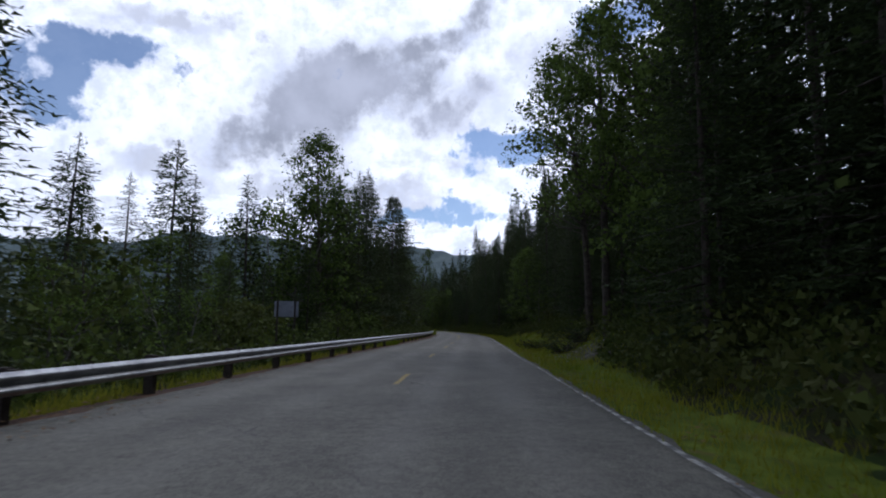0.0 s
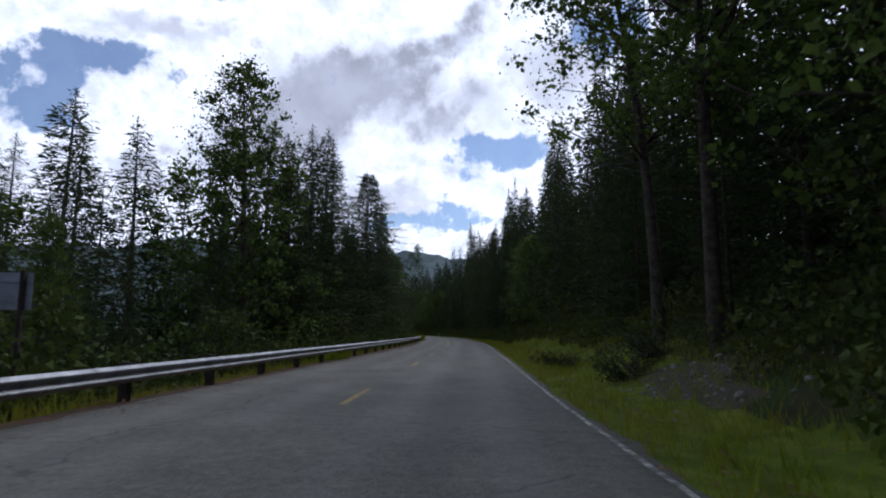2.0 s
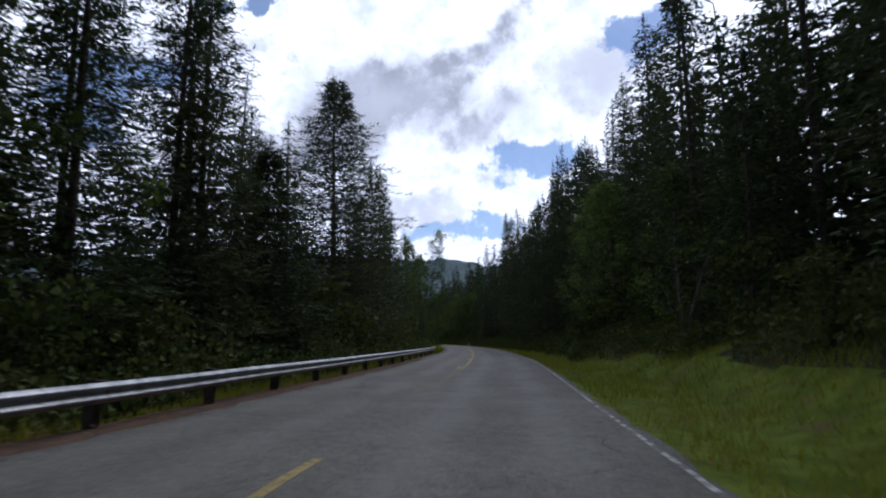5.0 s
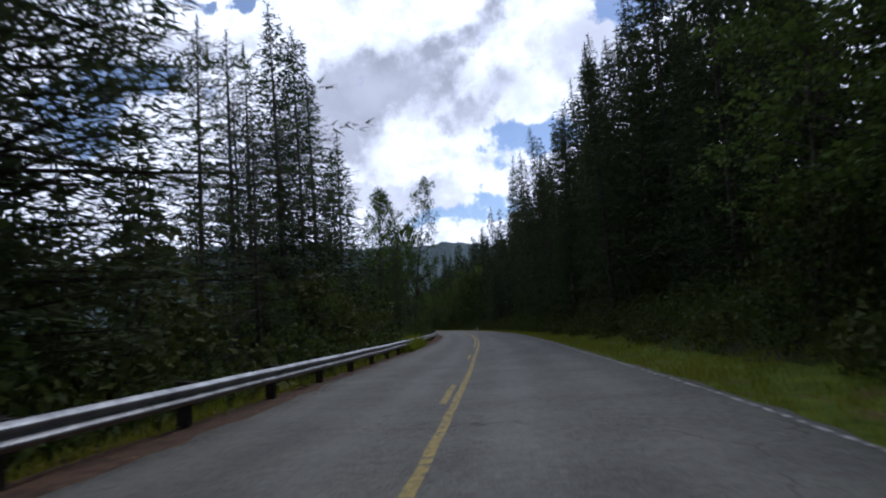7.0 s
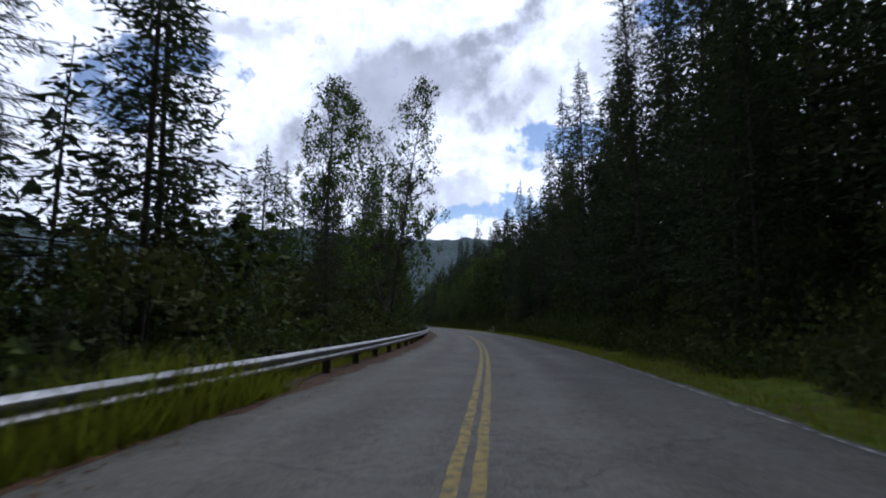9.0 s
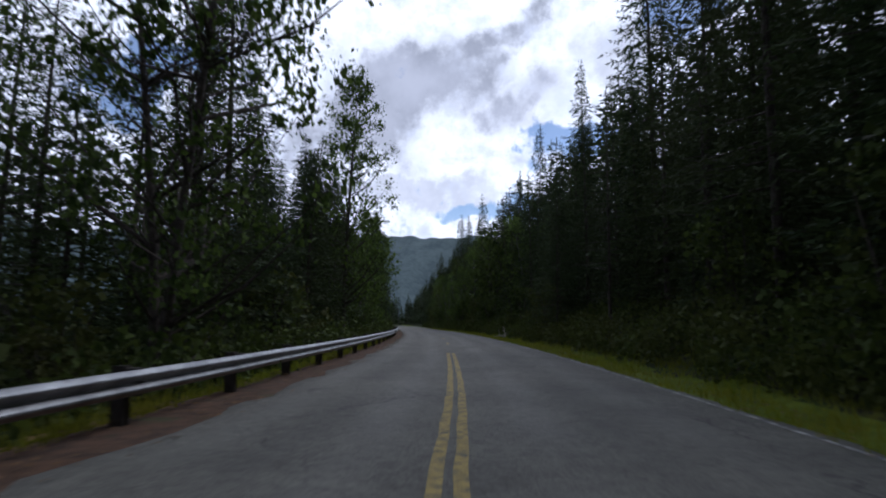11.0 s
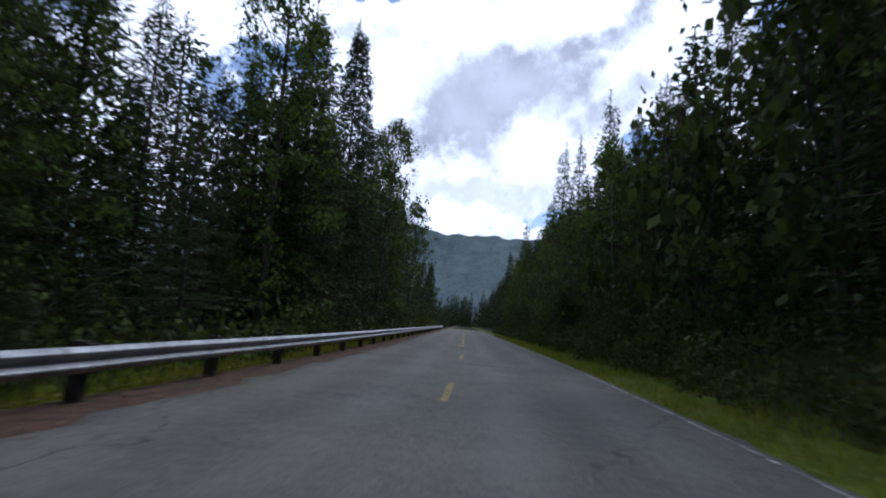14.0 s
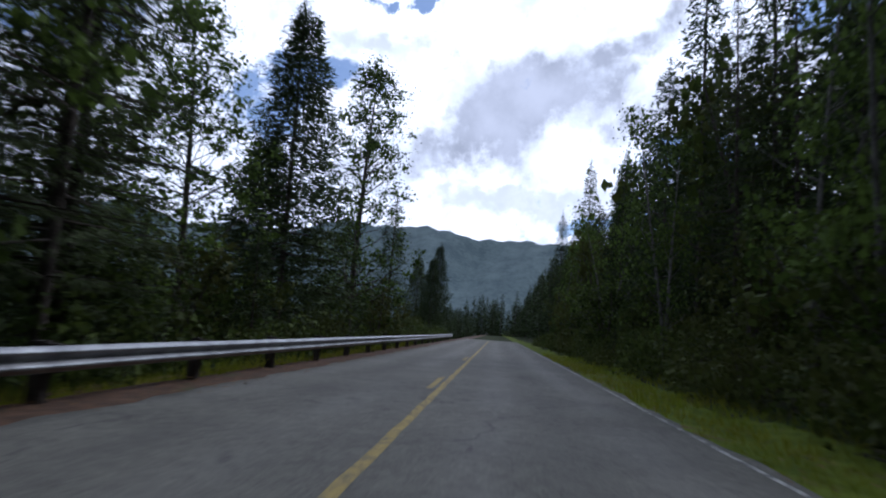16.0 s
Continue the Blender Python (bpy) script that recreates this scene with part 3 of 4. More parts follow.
def conifer_form(h, r, seed, bare=0.08, gap=0.42, per=6, droop=0.25, step=0.3, ragged=0.25, needle=1.0, power=0.85, fill=4, broad=1.0, longest=0.48, limb=0.3, hang=0.12, heart=0.62):
    """A needle tree: straight tapered trunk, whorls of limbs and sprays of needles. Gives trunk corners, faces and sprays."""
    q = np.random.default_rng(seed)
    tv, tf = [], []
    lean = q.normal(0, 0.012, 2) * h
    zs = np.linspace(0, h, 9)
    r0 = 0.008 * h + 0.02
    tube(tv, tf, [(lean[0] * (z / h) ** 2, lean[1] * (z / h) ** 2, z - (0.9 if z == 0 else 0)) for z in zs], r0 * (1 - zs / h) ** 0.8 + 0.012, 6)
    cards = []
    z = bare * h
    wob = q.uniform(0, 6.28, 4)
    while z < h * 0.985:
        fz = (z - bare * h) / (h - bare * h)
        reach = r * (1 - fz) ** power * min(1.0, 0.62 + 2.6 * fz) * (1 + 0.5 * ragged * math.sin(z * 2.1 + wob[1]))
        n = max(3, int(round(per * (0.7 + 0.6 * (1 - fz)))))
        for a in np.arange(n) * 6.283 / n + q.uniform(0, 6.28):
            big = 1 + ragged * math.sin(2 * a + wob[0] + z * 0.9) * 0.6
            L = min(max(0.12, reach * big * q.uniform(1 - ragged * 1.4, 1 + ragged * 0.7)), 1.18 * reach) + 0.10
            zz = z + q.uniform(-0.6, 0.6) * gap
            out = np.array([math.cos(a), math.sin(a), 0.0])
            fall = droop * (1 - 1.3 * fz) + q.normal(0, 0.13)
            u = np.arange(0.12 if L < 1 else 0.25, 1.0, step / max(L, step * 1.2))
            foot = np.array([lean[0] * (zz / h) ** 2, lean[1] * (zz / h) ** 2, zz])
            mid = foot + out * L * 0.5 + np.array([0, 0, -fall * L * 0.45])
            tip = foot + out * L + np.array([0, 0, -fall * L * 0.55])
            if L > 0.5 and q.random() < limb:
                rr = 0.012 + 0.011 * L
                tube(tv, tf, [foot, tip], [rr, 0.004], 3)
            p = (1 - u)[:, None] ** 2 * foot + (2 * u * (1 - u))[:, None] * mid + (u**2)[:, None] * tip
            cross = np.array([-out[1], out[0], 0.0])
            for sg in (-1, 1):
                w = unit(out * q.uniform(0.5, 1.1, (len(u), 1)) + sg * cross * q.uniform(0.5, 1.0, (len(u), 1)) + np.array([0, 0, 1.0]) * q.normal(-hang, 0.3, (len(u), 1)))
                ln = needle * np.minimum(0.16 + 0.22 * L * (1 - 0.65 * u), longest) * q.uniform(0.7, 1.25, len(u))
                sd = unit(np.cross(w, np.array([0, 0, 1.0]) + q.normal(0, 0.6, (len(u), 3))))
                at = p + cross * q.normal(0, 0.05, (len(u), 1)) + np.array([0, 0, 1.0]) * q.normal(0, 0.05, (len(u), 1))
                cards.append(darts(at, w, sd, ln, broad * (0.018 + 0.085 * ln) * q.uniform(0.8, 1.3, len(u))))
        if fill and reach > 0.5:
            k = max(1, int(2.4 * fill * (0.5 + reach / r)))
            a = q.uniform(0, 6.28, k)
            rad = reach * heart * np.sqrt(q.uniform(0.01, 1.0, k))
            p = np.stack([np.cos(a) * rad, np.sin(a) * rad, z + q.uniform(-0.5, 0.5, k) * gap], 1)
            w = unit(np.stack([np.cos(a + q.normal(0, 0.8, k)), np.sin(a + q.normal(0, 0.8, k)), q.normal(-0.2, 0.4, k)], 1))
            ln = np.minimum(0.26 * reach + 0.28, 1.25 * longest) * needle * q.uniform(0.6, 1.2, k)
            cards.append(darts(p, w, unit(np.cross(w, q.normal(0, 1, (k, 3)))), ln, ln * 0.15))
        z += gap * q.uniform(0.75, 1.25) * (0.55 + 0.45 * (1 - fz))
    k = 14
    base = np.stack([np.full(k, lean[0]), np.full(k, lean[1]), np.linspace(h * 0.955, h * 1.0, k)], 1)
    w = unit(q.normal(0, 0.5, (k, 3)) + np.array([0, 0, 0.9]))
    cards.append(darts(base, w, unit(np.cross(w, q.normal(0, 1, (k, 3)))), np.full(k, 0.28), np.full(k, 0.04)))
    return tv, tf, np.concatenate(cards)


def conifer(kind, label, mat, bark, *shape, **more):
    tv, tf, cards = conifer_form(*shape, **more)
    tree = tagged(new(kind), label, "tree")
    part("trunk", link_mesh("trunk", tv, tf, bark, None, True), tree)
    part("crown", card_mesh("crown", cards, mat), tree)
    return tree


def broadleaf(kind, h, r, seed, clumps=130, leaves=38, leaf=0.17, bare=0.25, mat=None, bark=None, clump=0.8, limbs=0.75, label="", stems=1):
    """A leafy tree: forked trunk, bent limbs and clumps of single leaves, with gaps between."""
    q = np.random.default_rng(seed)
    tv, tf = [], []
    stems_at = []
    for k in range(stems):
        a = q.uniform(0, 6.28)
        sp = (0.0 if stems == 1 else 0.22) * h
        bend = q.normal(0, 0.05, 2) * h
        zs = np.linspace(0, 1, 7)
        pts = np.stack([math.cos(a) * sp * zs**1.2 + bend[0] * zs**2, math.sin(a) * sp * zs**1.2 + bend[1] * zs**2, zs * h * 0.93 - (0.8 if k == 0 else 0.5) * (zs == 0)], 1)
        r0 = (0.010 * h + 0.03) / (1 if stems == 1 else 1.5)
        tube(tv, tf, pts, r0 * (1 - zs) ** 0.7 + 0.015, 7)
        stems_at.append(pts)
    cards = []
    for k in range(clumps):
        pts = stems_at[k % stems]
        fz = q.uniform(0, 1) ** 0.85
        env = (1 - fz) ** 0.5 * min(1.0, 0.55 + 1.8 * fz) + 0.06
        zc = h * (bare + (1 - bare) * fz)
        i = np.interp(zc * 0.92, pts[:, 2], np.arange(7))
        core = np.array([np.interp(i, np.arange(7), pts[:, c]) for c in range(3)])
        a = q.uniform(0, 6.28)
        rad = r * env * q.uniform(0.25, 1.08) * (1 + 0.3 * math.sin(3 * a + seed) * math.sin(2.1 * zc + seed))
        c = np.array([core[0] + rad * math.cos(a), core[1] + rad * math.sin(a), zc + q.normal(0, 0.25)])
        if rad > 0.5 and q.random() < limbs:
            j = max(0.0, zc - 0.55 * rad - 0.3)
            i2 = np.interp(j, pts[:, 2], np.arange(7))
            foot = np.array([np.interp(i2, np.arange(7), pts[:, e]) for e in range(3)])
            m = (foot + c) / 2 + np.array([0, 0, -0.08 * rad]) + q.normal(0, 0.08, 3) * rad
            rr = 0.012 + 0.012 * rad
            tube(tv, tf, [foot, m, c], [rr, rr * 0.65, 0.006], 3)
        n = int(leaves * q.uniform(0.6, 1.3))
        off = np.clip(q.normal(0, 1, (n, 3)), -1.6, 1.6) * clump * np.array([0.5, 0.5, 0.36]) * q.uniform(0.7, 1.25)
        w = unit(q.normal(0, 1, (n, 3)) + np.array([0, 0, -0.35]))
        ln = leaf * q.uniform(0.7, 1.3, n)
        cards.append(kites(c + off, w, unit(np.cross(w, q.normal(0, 1, (n, 3)))), ln, ln * 0.36))
        n = 14                                    # the dense heart of the clump
        off = q.normal(0, 0.26, (n, 3)) * clump
        w = unit(q.normal(0, 1, (n, 3)))
        ln = leaf * q.uniform(1.4, 2.4, n)
        cards.append(kites(c + off - w * ln[:, None] * 0.5, w, unit(np.cross(w, q.normal(0, 1, (n, 3)))), ln, ln * 0.42))
    tree = tagged(new(kind), label, "tree")
    part("trunk", link_mesh("trunk", tv, tf, bark or BARK, None, True), tree)
    part("crown", card_mesh("crown", np.concatenate(cards), mat or LEAF), tree)
    return tree


FORMS = {
    "spruce": [conifer("spruce_tree", "dark green pointed spruce in the roadside forest", SPRUCE, BARK, 20, 3.9, 11 + k, bare=0.04, gap=0.46, per=8, droop=0.30, step=0.105, ragged=0.30, power=0.74, fill=20, broad=0.66, longest=0.31, limb=0.2, heart=0.82) for k in range(3)],
    "slim": [conifer("fir_tree", "slim dark green fir with short ragged limbs", SPRUCE, BARK, 20, 3.2, 31 + k, bare=0.06, gap=0.42, per=8, droop=0.18, step=0.105, ragged=0.36, power=0.75, fill=19, broad=0.66, longest=0.30, limb=0.2, heart=0.82) for k in range(3)],
    "larch": [conifer("larch_tree", "tall airy conifer with sparse drooping twigs", PINE, BARK, 20, 3.4, 51 + k, bare=0.14, gap=0.52, per=7, droop=0.12, step=0.095, ragged=0.5, needle=0.9, power=0.66, fill=4, broad=0.5, longest=0.30, limb=0.6, hang=0.6, heart=0.5) for k in range(3)],
    "pine": [conifer("pine_tree", "broad dense dark pine with upturned limbs", PINE, BARK, 19, 4.6, 71 + k, bare=0.13, gap=0.36, per=11, droop=0.0, step=0.10, ragged=0.36, power=0.66, fill=66, broad=0.6, longest=0.24, limb=0.4, hang=-0.25, heart=0.75) for k in range(2)],
    "full": [conifer("spruce_tree", "broad dense spruce clothed to the ground", SPRUCE, BARK, 20, 4.6, 61 + k, bare=0.02, gap=0.40, per=10, droop=0.26, step=0.12, ragged=0.26, power=0.80, fill=52, broad=0.75, longest=0.34, limb=0.2, heart=0.92) for k in range(2)],
    "spruce_far": [conifer("spruce_tree", "dark green pointed spruce in the roadside forest", SPRUCE, BARK, 20, 3.9, 15 + k, bare=0.04, gap=0.52, per=7, droop=0.30, step=0.25, ragged=0.30, power=0.74, needle=1.15, fill=11, broad=1.1, longest=0.38, limb=0.1, heart=0.85) for k in range(3)],
    "slim_far": [conifer("fir_tree", "slim dark green fir with short ragged limbs", SPRUCE, BARK, 20, 3.2, 35 + k, bare=0.08, gap=0.48, per=7, droop=0.18, step=0.24, ragged=0.36, needle=1.1, power=0.75, fill=11, broad=1.1, longest=0.36, limb=0.1, heart=0.85) for k in range(3)],
    "young": [conifer("young_spruce", "young bushy green spruce", SPRUCE, BARK, 7, 2.1, 91 + k, bare=0.02, gap=0.30, per=7, droop=0.22, step=0.16, needle=0.95, fill=7, broad=0.8, longest=0.28, limb=0.15) for k in range(2)],
    "cotton": [broadleaf("cottonwood_tree", 18, 4.4, 111 + k, 250, 42, 0.125, 0.13, LEAF, BARK, 0.78, limbs=0.5, label="leafy dark green cottonwood with open crown") for k in range(3)],
    "tall_cotton": [broadleaf("cottonwood_tree", 18, 4.4, 114 + k, 240, 42, 0.125, 0.40, LEAF, BARK, 0.80, limbs=0.5, label="tall leafy cottonwood with a high crown beside the verge") for k in range(2)],
    "great_cotton": [broadleaf("cottonwood_tree", 19, 5.6, 117, 330, 44, 0.135, 0.14, LEAF, BARK, 0.95, limbs=0.6, stems=2, label="broad old cottonwood with a forked trunk leaning over the road")],
    "birch": [broadleaf("birch_tree", 11, 3.2, 131 + k, 95, 30, 0.13, 0.06, LEAF, PALE_BARK, 0.95, limbs=0.45, stems=2, label="slender leafy birch with two stems") for k in range(2)],
    "alder": [broadleaf("alder_shrub", 4.5, 2.5, 151 + k, 50, 22, 0.135, 0.0, SHRUB, BARK, 0.85, limbs=0.12, stems=4, label="bushy green alder shrub at the forest edge") for k in range(3)],
    "snag": [conifer("dead_tree", "half-dead conifer with thin ragged limbs", PINE, BARK, 17, 2.6, 171, bare=0.12, gap=0.40, per=6, droop=-0.05, step=0.11, ragged=0.55, needle=0.75, power=0.6, fill=2, broad=0.5, longest=0.26, limb=0.8)],
}
HEIGHT = {"spruce": 20, "full": 20, "slim": 20, "larch": 20, "pine": 19, "young": 7, "cotton": 18, "birch": 11, "alder": 4.5, "snag": 17, "spruce_far": 20, "slim_far": 20, "great_cotton": 19, "tall_cotton": 18}


def reach_of(tree):
    """How far the widest part of a tree stands out from its foot."""
    far = 0.0
    for child in tree.children:
        co = np.empty(len(child.data.vertices) * 3, np.float32)
        child.data.vertices.foreach_get("co", co)
        far = max(far, float(np.hypot(co[0::3], co[1::3]).max()))
    return far


SPREAD = {form: [reach_of(src) for src in sources] for form, sources in FORMS.items()}
PLANTED = []
rng = random.Random(21)


def plant(form, x, y, top=None, tall=None, wide=1.0, turn=None):
    """Stands a tree at x, y so that its tip reaches the height top, or with the height tall; its limbs keep clear of the lane."""
    k = rng.randrange(len(FORMS[form]))
    src = FORMS[form][k]
    z = ground_at(x, y)
    sc = (tall if tall else top - z) / HEIGHT[form]
    s, d = station(x, y)
    clear_by = 0.6 if form == "great_cotton" else 0.9 if form == "pine" else 2.4 if form in ("cotton", "tall_cotton") else 4.3 if d > 0 else 3.4
    wide = max(min(wide, (abs(d) - clear_by) / (SPREAD[form][k] * sc)), 0.7)
    need = clear_by + SPREAD[form][k] * sc * wide
    if abs(d) < need:
        x, y = (float(c) for c in on_road(s, math.copysign(need, d)))
        z = ground_at(x, y)
        sc = (tall if tall else top - z) / HEIGHT[form]
    m = pose(x, y, z - 0.05, 0, 0, rng.uniform(0, 360) if turn is None else turn) @ Matrix.Diagonal((sc * wide, sc * wide, sc, 1))
    ob = copy_thing(src, m)
    ob.matrix_basis = m
    PLANTED.append((x, y))
    return ob


# the trees that stand out, in order along the road: form, x, y, height of the tip, breadth
LEFT = [
    ("slim", -15.5, 19.0, 15.0, 1.4), ("slim", -25.8, 42.1, 14.6, 1.4), ("larch", -33.0, 64.0, 17.2, 1.2), ("spruce", -27.5, 62.0, 20.2, 1.3), ("slim", -23.2, 56.2, 15.0, 1.3),
    ("spruce", -52.0, 88.0, 23.5, 1.1), ("slim", -15.6, 49.2, 13.3, 1.3), ("birch", -12.7, 50.5, 12.2, 1.0), ("cotton", -10.2, 51.5, 17.4, 1.1), ("slim", -9.0, 56.8, 13.6, 1.2),
    ("birch", -15.5, 58.5, 11.8, 1.0), ("spruce", -8.3, 66.0, 18.4, 1.0), ("birch", -10.5, 61.0, 12.0, 1.1), ("pine", -6.9, 85.6, 19.6, 1.3), ("full", -7.0, 72.4, 10.8, 1.35),
    ("larch", -9.4, 74.7, 15.0, 1.2), ("larch", -10.3, 71.5, 15.5, 1.1), ("larch", -12.5, 78.0, 16.0, 1.0), ("larch", -8.7, 99.4, 15.5, 1.0), ("larch", -8.9, 105.6, 16.2, 1.1),
    ("slim", -7.9, 107.6, 20.4, 0.95), ("spruce", -7.5, 110.4, 20.4, 0.85), ("larch", -7.6, 113.6, 18.0, 1.1), ("larch", -9.2, 104.0, 17.0, 1.1), ("larch", -11.0, 117.0, 19.0, 1.2),
    ("spruce", -8.4, 124.0, 17.6, 0.95), ("slim", -9.4, 126.5, 17.2, 1.0), ("larch", -12.0, 121.0, 18.0, 1.0), ("cotton", -8.6, 144.0, 17.0, 0.8), ("great_cotton", -6.4, 154.8, 20.0, 1.15),
    ("spruce", -9.0, 160.5, 14.2, 1.0), ("slim", -9.8, 165.0, 17.5, 1.1), ("slim", -17.9, 157.0, 16.6, 1.2), ("slim", -18.5, 163.4, 16.8, 1.0), ("larch", -21.0, 160.0, 15.0, 1.1),
    ("cotton", -10.8, 187.0, 20.4, 1.05), ("snag", -17.2, 187.0, 16.2, 1.2), ("larch", -13.5, 176.0, 15.5, 1.1), ("spruce", -12.6, 184.0, 14.5, 1.3), ("birch", -12.4, 204.4, 13.0, 1.2),
    ("spruce", -20.0, 217.2, 13.6, 1.2), ("larch", -19.6, 214.4, 12.0, 1.2), ("spruce", -21.0, 229.0, 13.4, 1.2), ("full", -18.4, 229.0, 16.2, 0.85), ("full", -18.6, 234.6, 18.6, 0.85),
    ("cotton", -20.9, 247.6, 16.6, 1.1), ("cotton", -24.5, 253.0, 17.5, 0.9), ("larch", -22.3, 252.8, 15.5, 1.1), ("larch", -23.8, 257.4, 15.0, 1.1), ("cotton", -26.6, 260.0, 15.0, 0.9),
    ("full", -28.0, 272.6, 16.6, 1.4), ("full", -31.8, 276.0, 11.5, 1.3), ("larch", -21.6, 255.6, 14.5, 1.1), ("cotton", -28.0, 266.0, 12.5, 1.0), ("cotton", -28.4, 281.0, 16.5, 1.0), ("slim", -28.6, 287.5, 10.4, 1.2), ("spruce", -24.6, 257.6, 14.0, 1.1), ("alder", -26.6, 284.0, 3.6, 1.1), ("birch", -32.5, 290.0, 7.5, 1.1), ("full", -40.4, 337.0, 14.2, 1.0), ("full", -37.8, 326.0, 10.8, 1.1), ("full", -41.5, 331.0, 11.5, 1.1),
    ("larch", -14.0, 117.0, 19.0, 1.0), ("slim", -8.2, 79.4, 14.0, 1.2), ("spruce", -11.4, 82.6, 15.0, 1.1), ("larch", -9.8, 77.2, 14.0, 1.2), ("slim", -14.5, 88.0, 17.0, 1.0),
]
RIGHT = [
    ("tall_cotton", 8.3, 31.5, 17.5, 1.2), ("tall_cotton", 8.6, 36.5, 18.5, 1.15), ("spruce", 9.4, 41.0, 13.0, 0.9), ("spruce", 9.8, 33.8, 11.0, 1.0), ("cotton", 10.5, 27.0, 21.0, 1.1), ("cotton", 9.0, 21.5, 20.0, 0.95), ("spruce", 10.0, 16.0, 21.0, 1.0), ("spruce", 8.6, 11.5, 18.0, 1.0),
    ("slim", 15.0, 67.0, 25.0, 0.9), ("slim", 16.6, 63.5, 24.2, 0.9), ("slim", 13.0, 58.0, 21.0, 0.9), ("larch", 15.5, 52.0, 24.0, 1.0), ("slim", 12.6, 49.0, 18.5, 1.0), ("slim", 12.0, 71.0, 21.0, 0.9),
    ("slim", 14.0, 78.0, 22.5, 1.0), ("spruce", 14.3, 84.4, 23.0, 0.95), ("slim", 16.4, 90.5, 24.0, 0.9), ("cotton", 11.8, 85.5, 11.8, 1.5), ("birch", 10.9, 70.0, 8.6, 1.2), ("cotton", 12.4, 92.0, 13.0, 1.2),
    ("spruce", 17.6, 105.5, 28.0, 0.75), ("slim", 15.1, 110.0, 22.2, 0.9), ("slim", 13.1, 111.6, 21.2, 0.85), ("slim", 9.9, 109.0, 16.9, 0.9), ("slim", 15.2, 106.0, 20.8, 0.9), ("slim", 19.0, 117.0, 30.0, 0.75),
    ("slim", 21.2, 118.0, 32.6, 0.75), ("spruce", 12.6, 98.5, 18.5, 0.95), ("slim", 12.2, 114.5, 19.5, 1.0), ("spruce", 13.8, 119.0, 22.0, 0.9), ("spruce", 10.6, 128.0, 20.4, 0.85), ("slim", 14.2, 129.6, 27.0, 0.85),
    ("spruce", 9.8, 139.2, 21.6, 0.8), ("spruce", 11.4, 134.0, 21.0, 0.9), ("spruce", 9.8, 161.0, 25.0, 0.75), ("slim", 17.8, 150.0, 35.2, 0.75), ("slim", 18.4, 164.0, 36.4, 0.75), ("spruce", 9.8, 176.5, 28.6, 0.72),
    ("spruce", 10.2, 168.5, 22.5, 0.85), ("slim", 9.3, 172.6, 18.6, 0.95), ("slim", 8.9, 177.5, 16.0, 1.0), ("spruce", 8.8, 183.4, 18.4, 0.85), ("slim", 7.2, 186.4, 17.0, 1.0), ("spruce", 12.0, 192.6, 24.2, 0.85),
    ("snag", 6.9, 210.0, 22.0, 1.0), ("slim", 5.1, 212.8, 18.0, 1.0), ("slim", 11.3, 216.0, 26.2, 0.85), ("spruce", 7.2, 202.0, 19.0, 0.9), ("larch", 4.6, 219.5, 17.5, 1.0), ("spruce", 3.6, 246.0, 27.2, 0.75),
    ("slim", 6.2, 232.0, 30.8, 0.75), ("spruce", -3.6, 271.4, 28.5, 0.75), ("slim", -0.3, 276.2, 28.1, 0.8), ("slim", 1.5, 270.2, 28.6, 0.8), ("larch", 2.1, 260.5, 25.4, 0.9), ("spruce", -6.9, 276.6, 24.8, 0.7),
    ("spruce", -9.2, 283.5, 26.2, 0.7), ("spruce", -10.8, 288.7, 20.0, 0.8), ("slim", -13.5, 297.0, 16.2, 0.9), ("spruce", -17.3, 317.0, 21.2, 0.75), ("slim", -20.6, 322.0, 16.4, 0.9), ("slim", -13.9, 308.4, 15.6, 1.0),
    ("larch", -8.6, 275.4, 17.0, 0.8), ("larch", 0.5, 256.0, 24.0, 0.9), ("slim", 12.0, 228.0, 39.0, 0.75),
    ("spruce", 11.8, 21.5, 22.0, 1.1), ("spruce", 13.2, 14.0, 22.5, 1.1), ("spruce", 13.0, 30.0, 23.0, 1.0), ("slim", 12.4, 8.0, 20.0, 1.1), ("spruce", 14.5, 37.5, 24.0, 1.0), ("spruce", 15.5, 24.0, 25.0, 1.1),
    ("spruce", 13.4, 107.5, 21.5, 0.95), ("spruce", 15.0, 113.5, 24.5, 0.9), ("slim", 12.9, 122.5, 21.5, 1.0), ("spruce", 16.5, 125.0, 27.0, 0.9), ("spruce", 13.0, 145.0, 24.0, 0.9), ("spruce", 12.0, 153.0, 23.0, 0.95),
    ("spruce", 11.6, 157.5, 21.5, 1.0), ("spruce", 13.6, 163.5, 24.5, 0.95), ("spruce", 12.8, 170.0, 24.0, 0.95), ("spruce", 10.9, 147.5, 19.5, 0.9), ("slim", 14.5, 140.5, 25.0, 1.0),
]
for form, x, y, top, wide in LEFT + RIGHT:
    s, d = station(x, y)
    if abs(d) < 6.4:                               # trunks stand clear of rail and verge; the limbs reach over
        x, y = on_road(s, math.copysign(6.4, d))
    if form in ("spruce", "slim") and abs(d) > 10.2:
        form += "_far"
    tagged(plant(form, x, y, top=top, wide=wide, turn=200.0 if form == "great_cotton" else None), group="roadside trees")
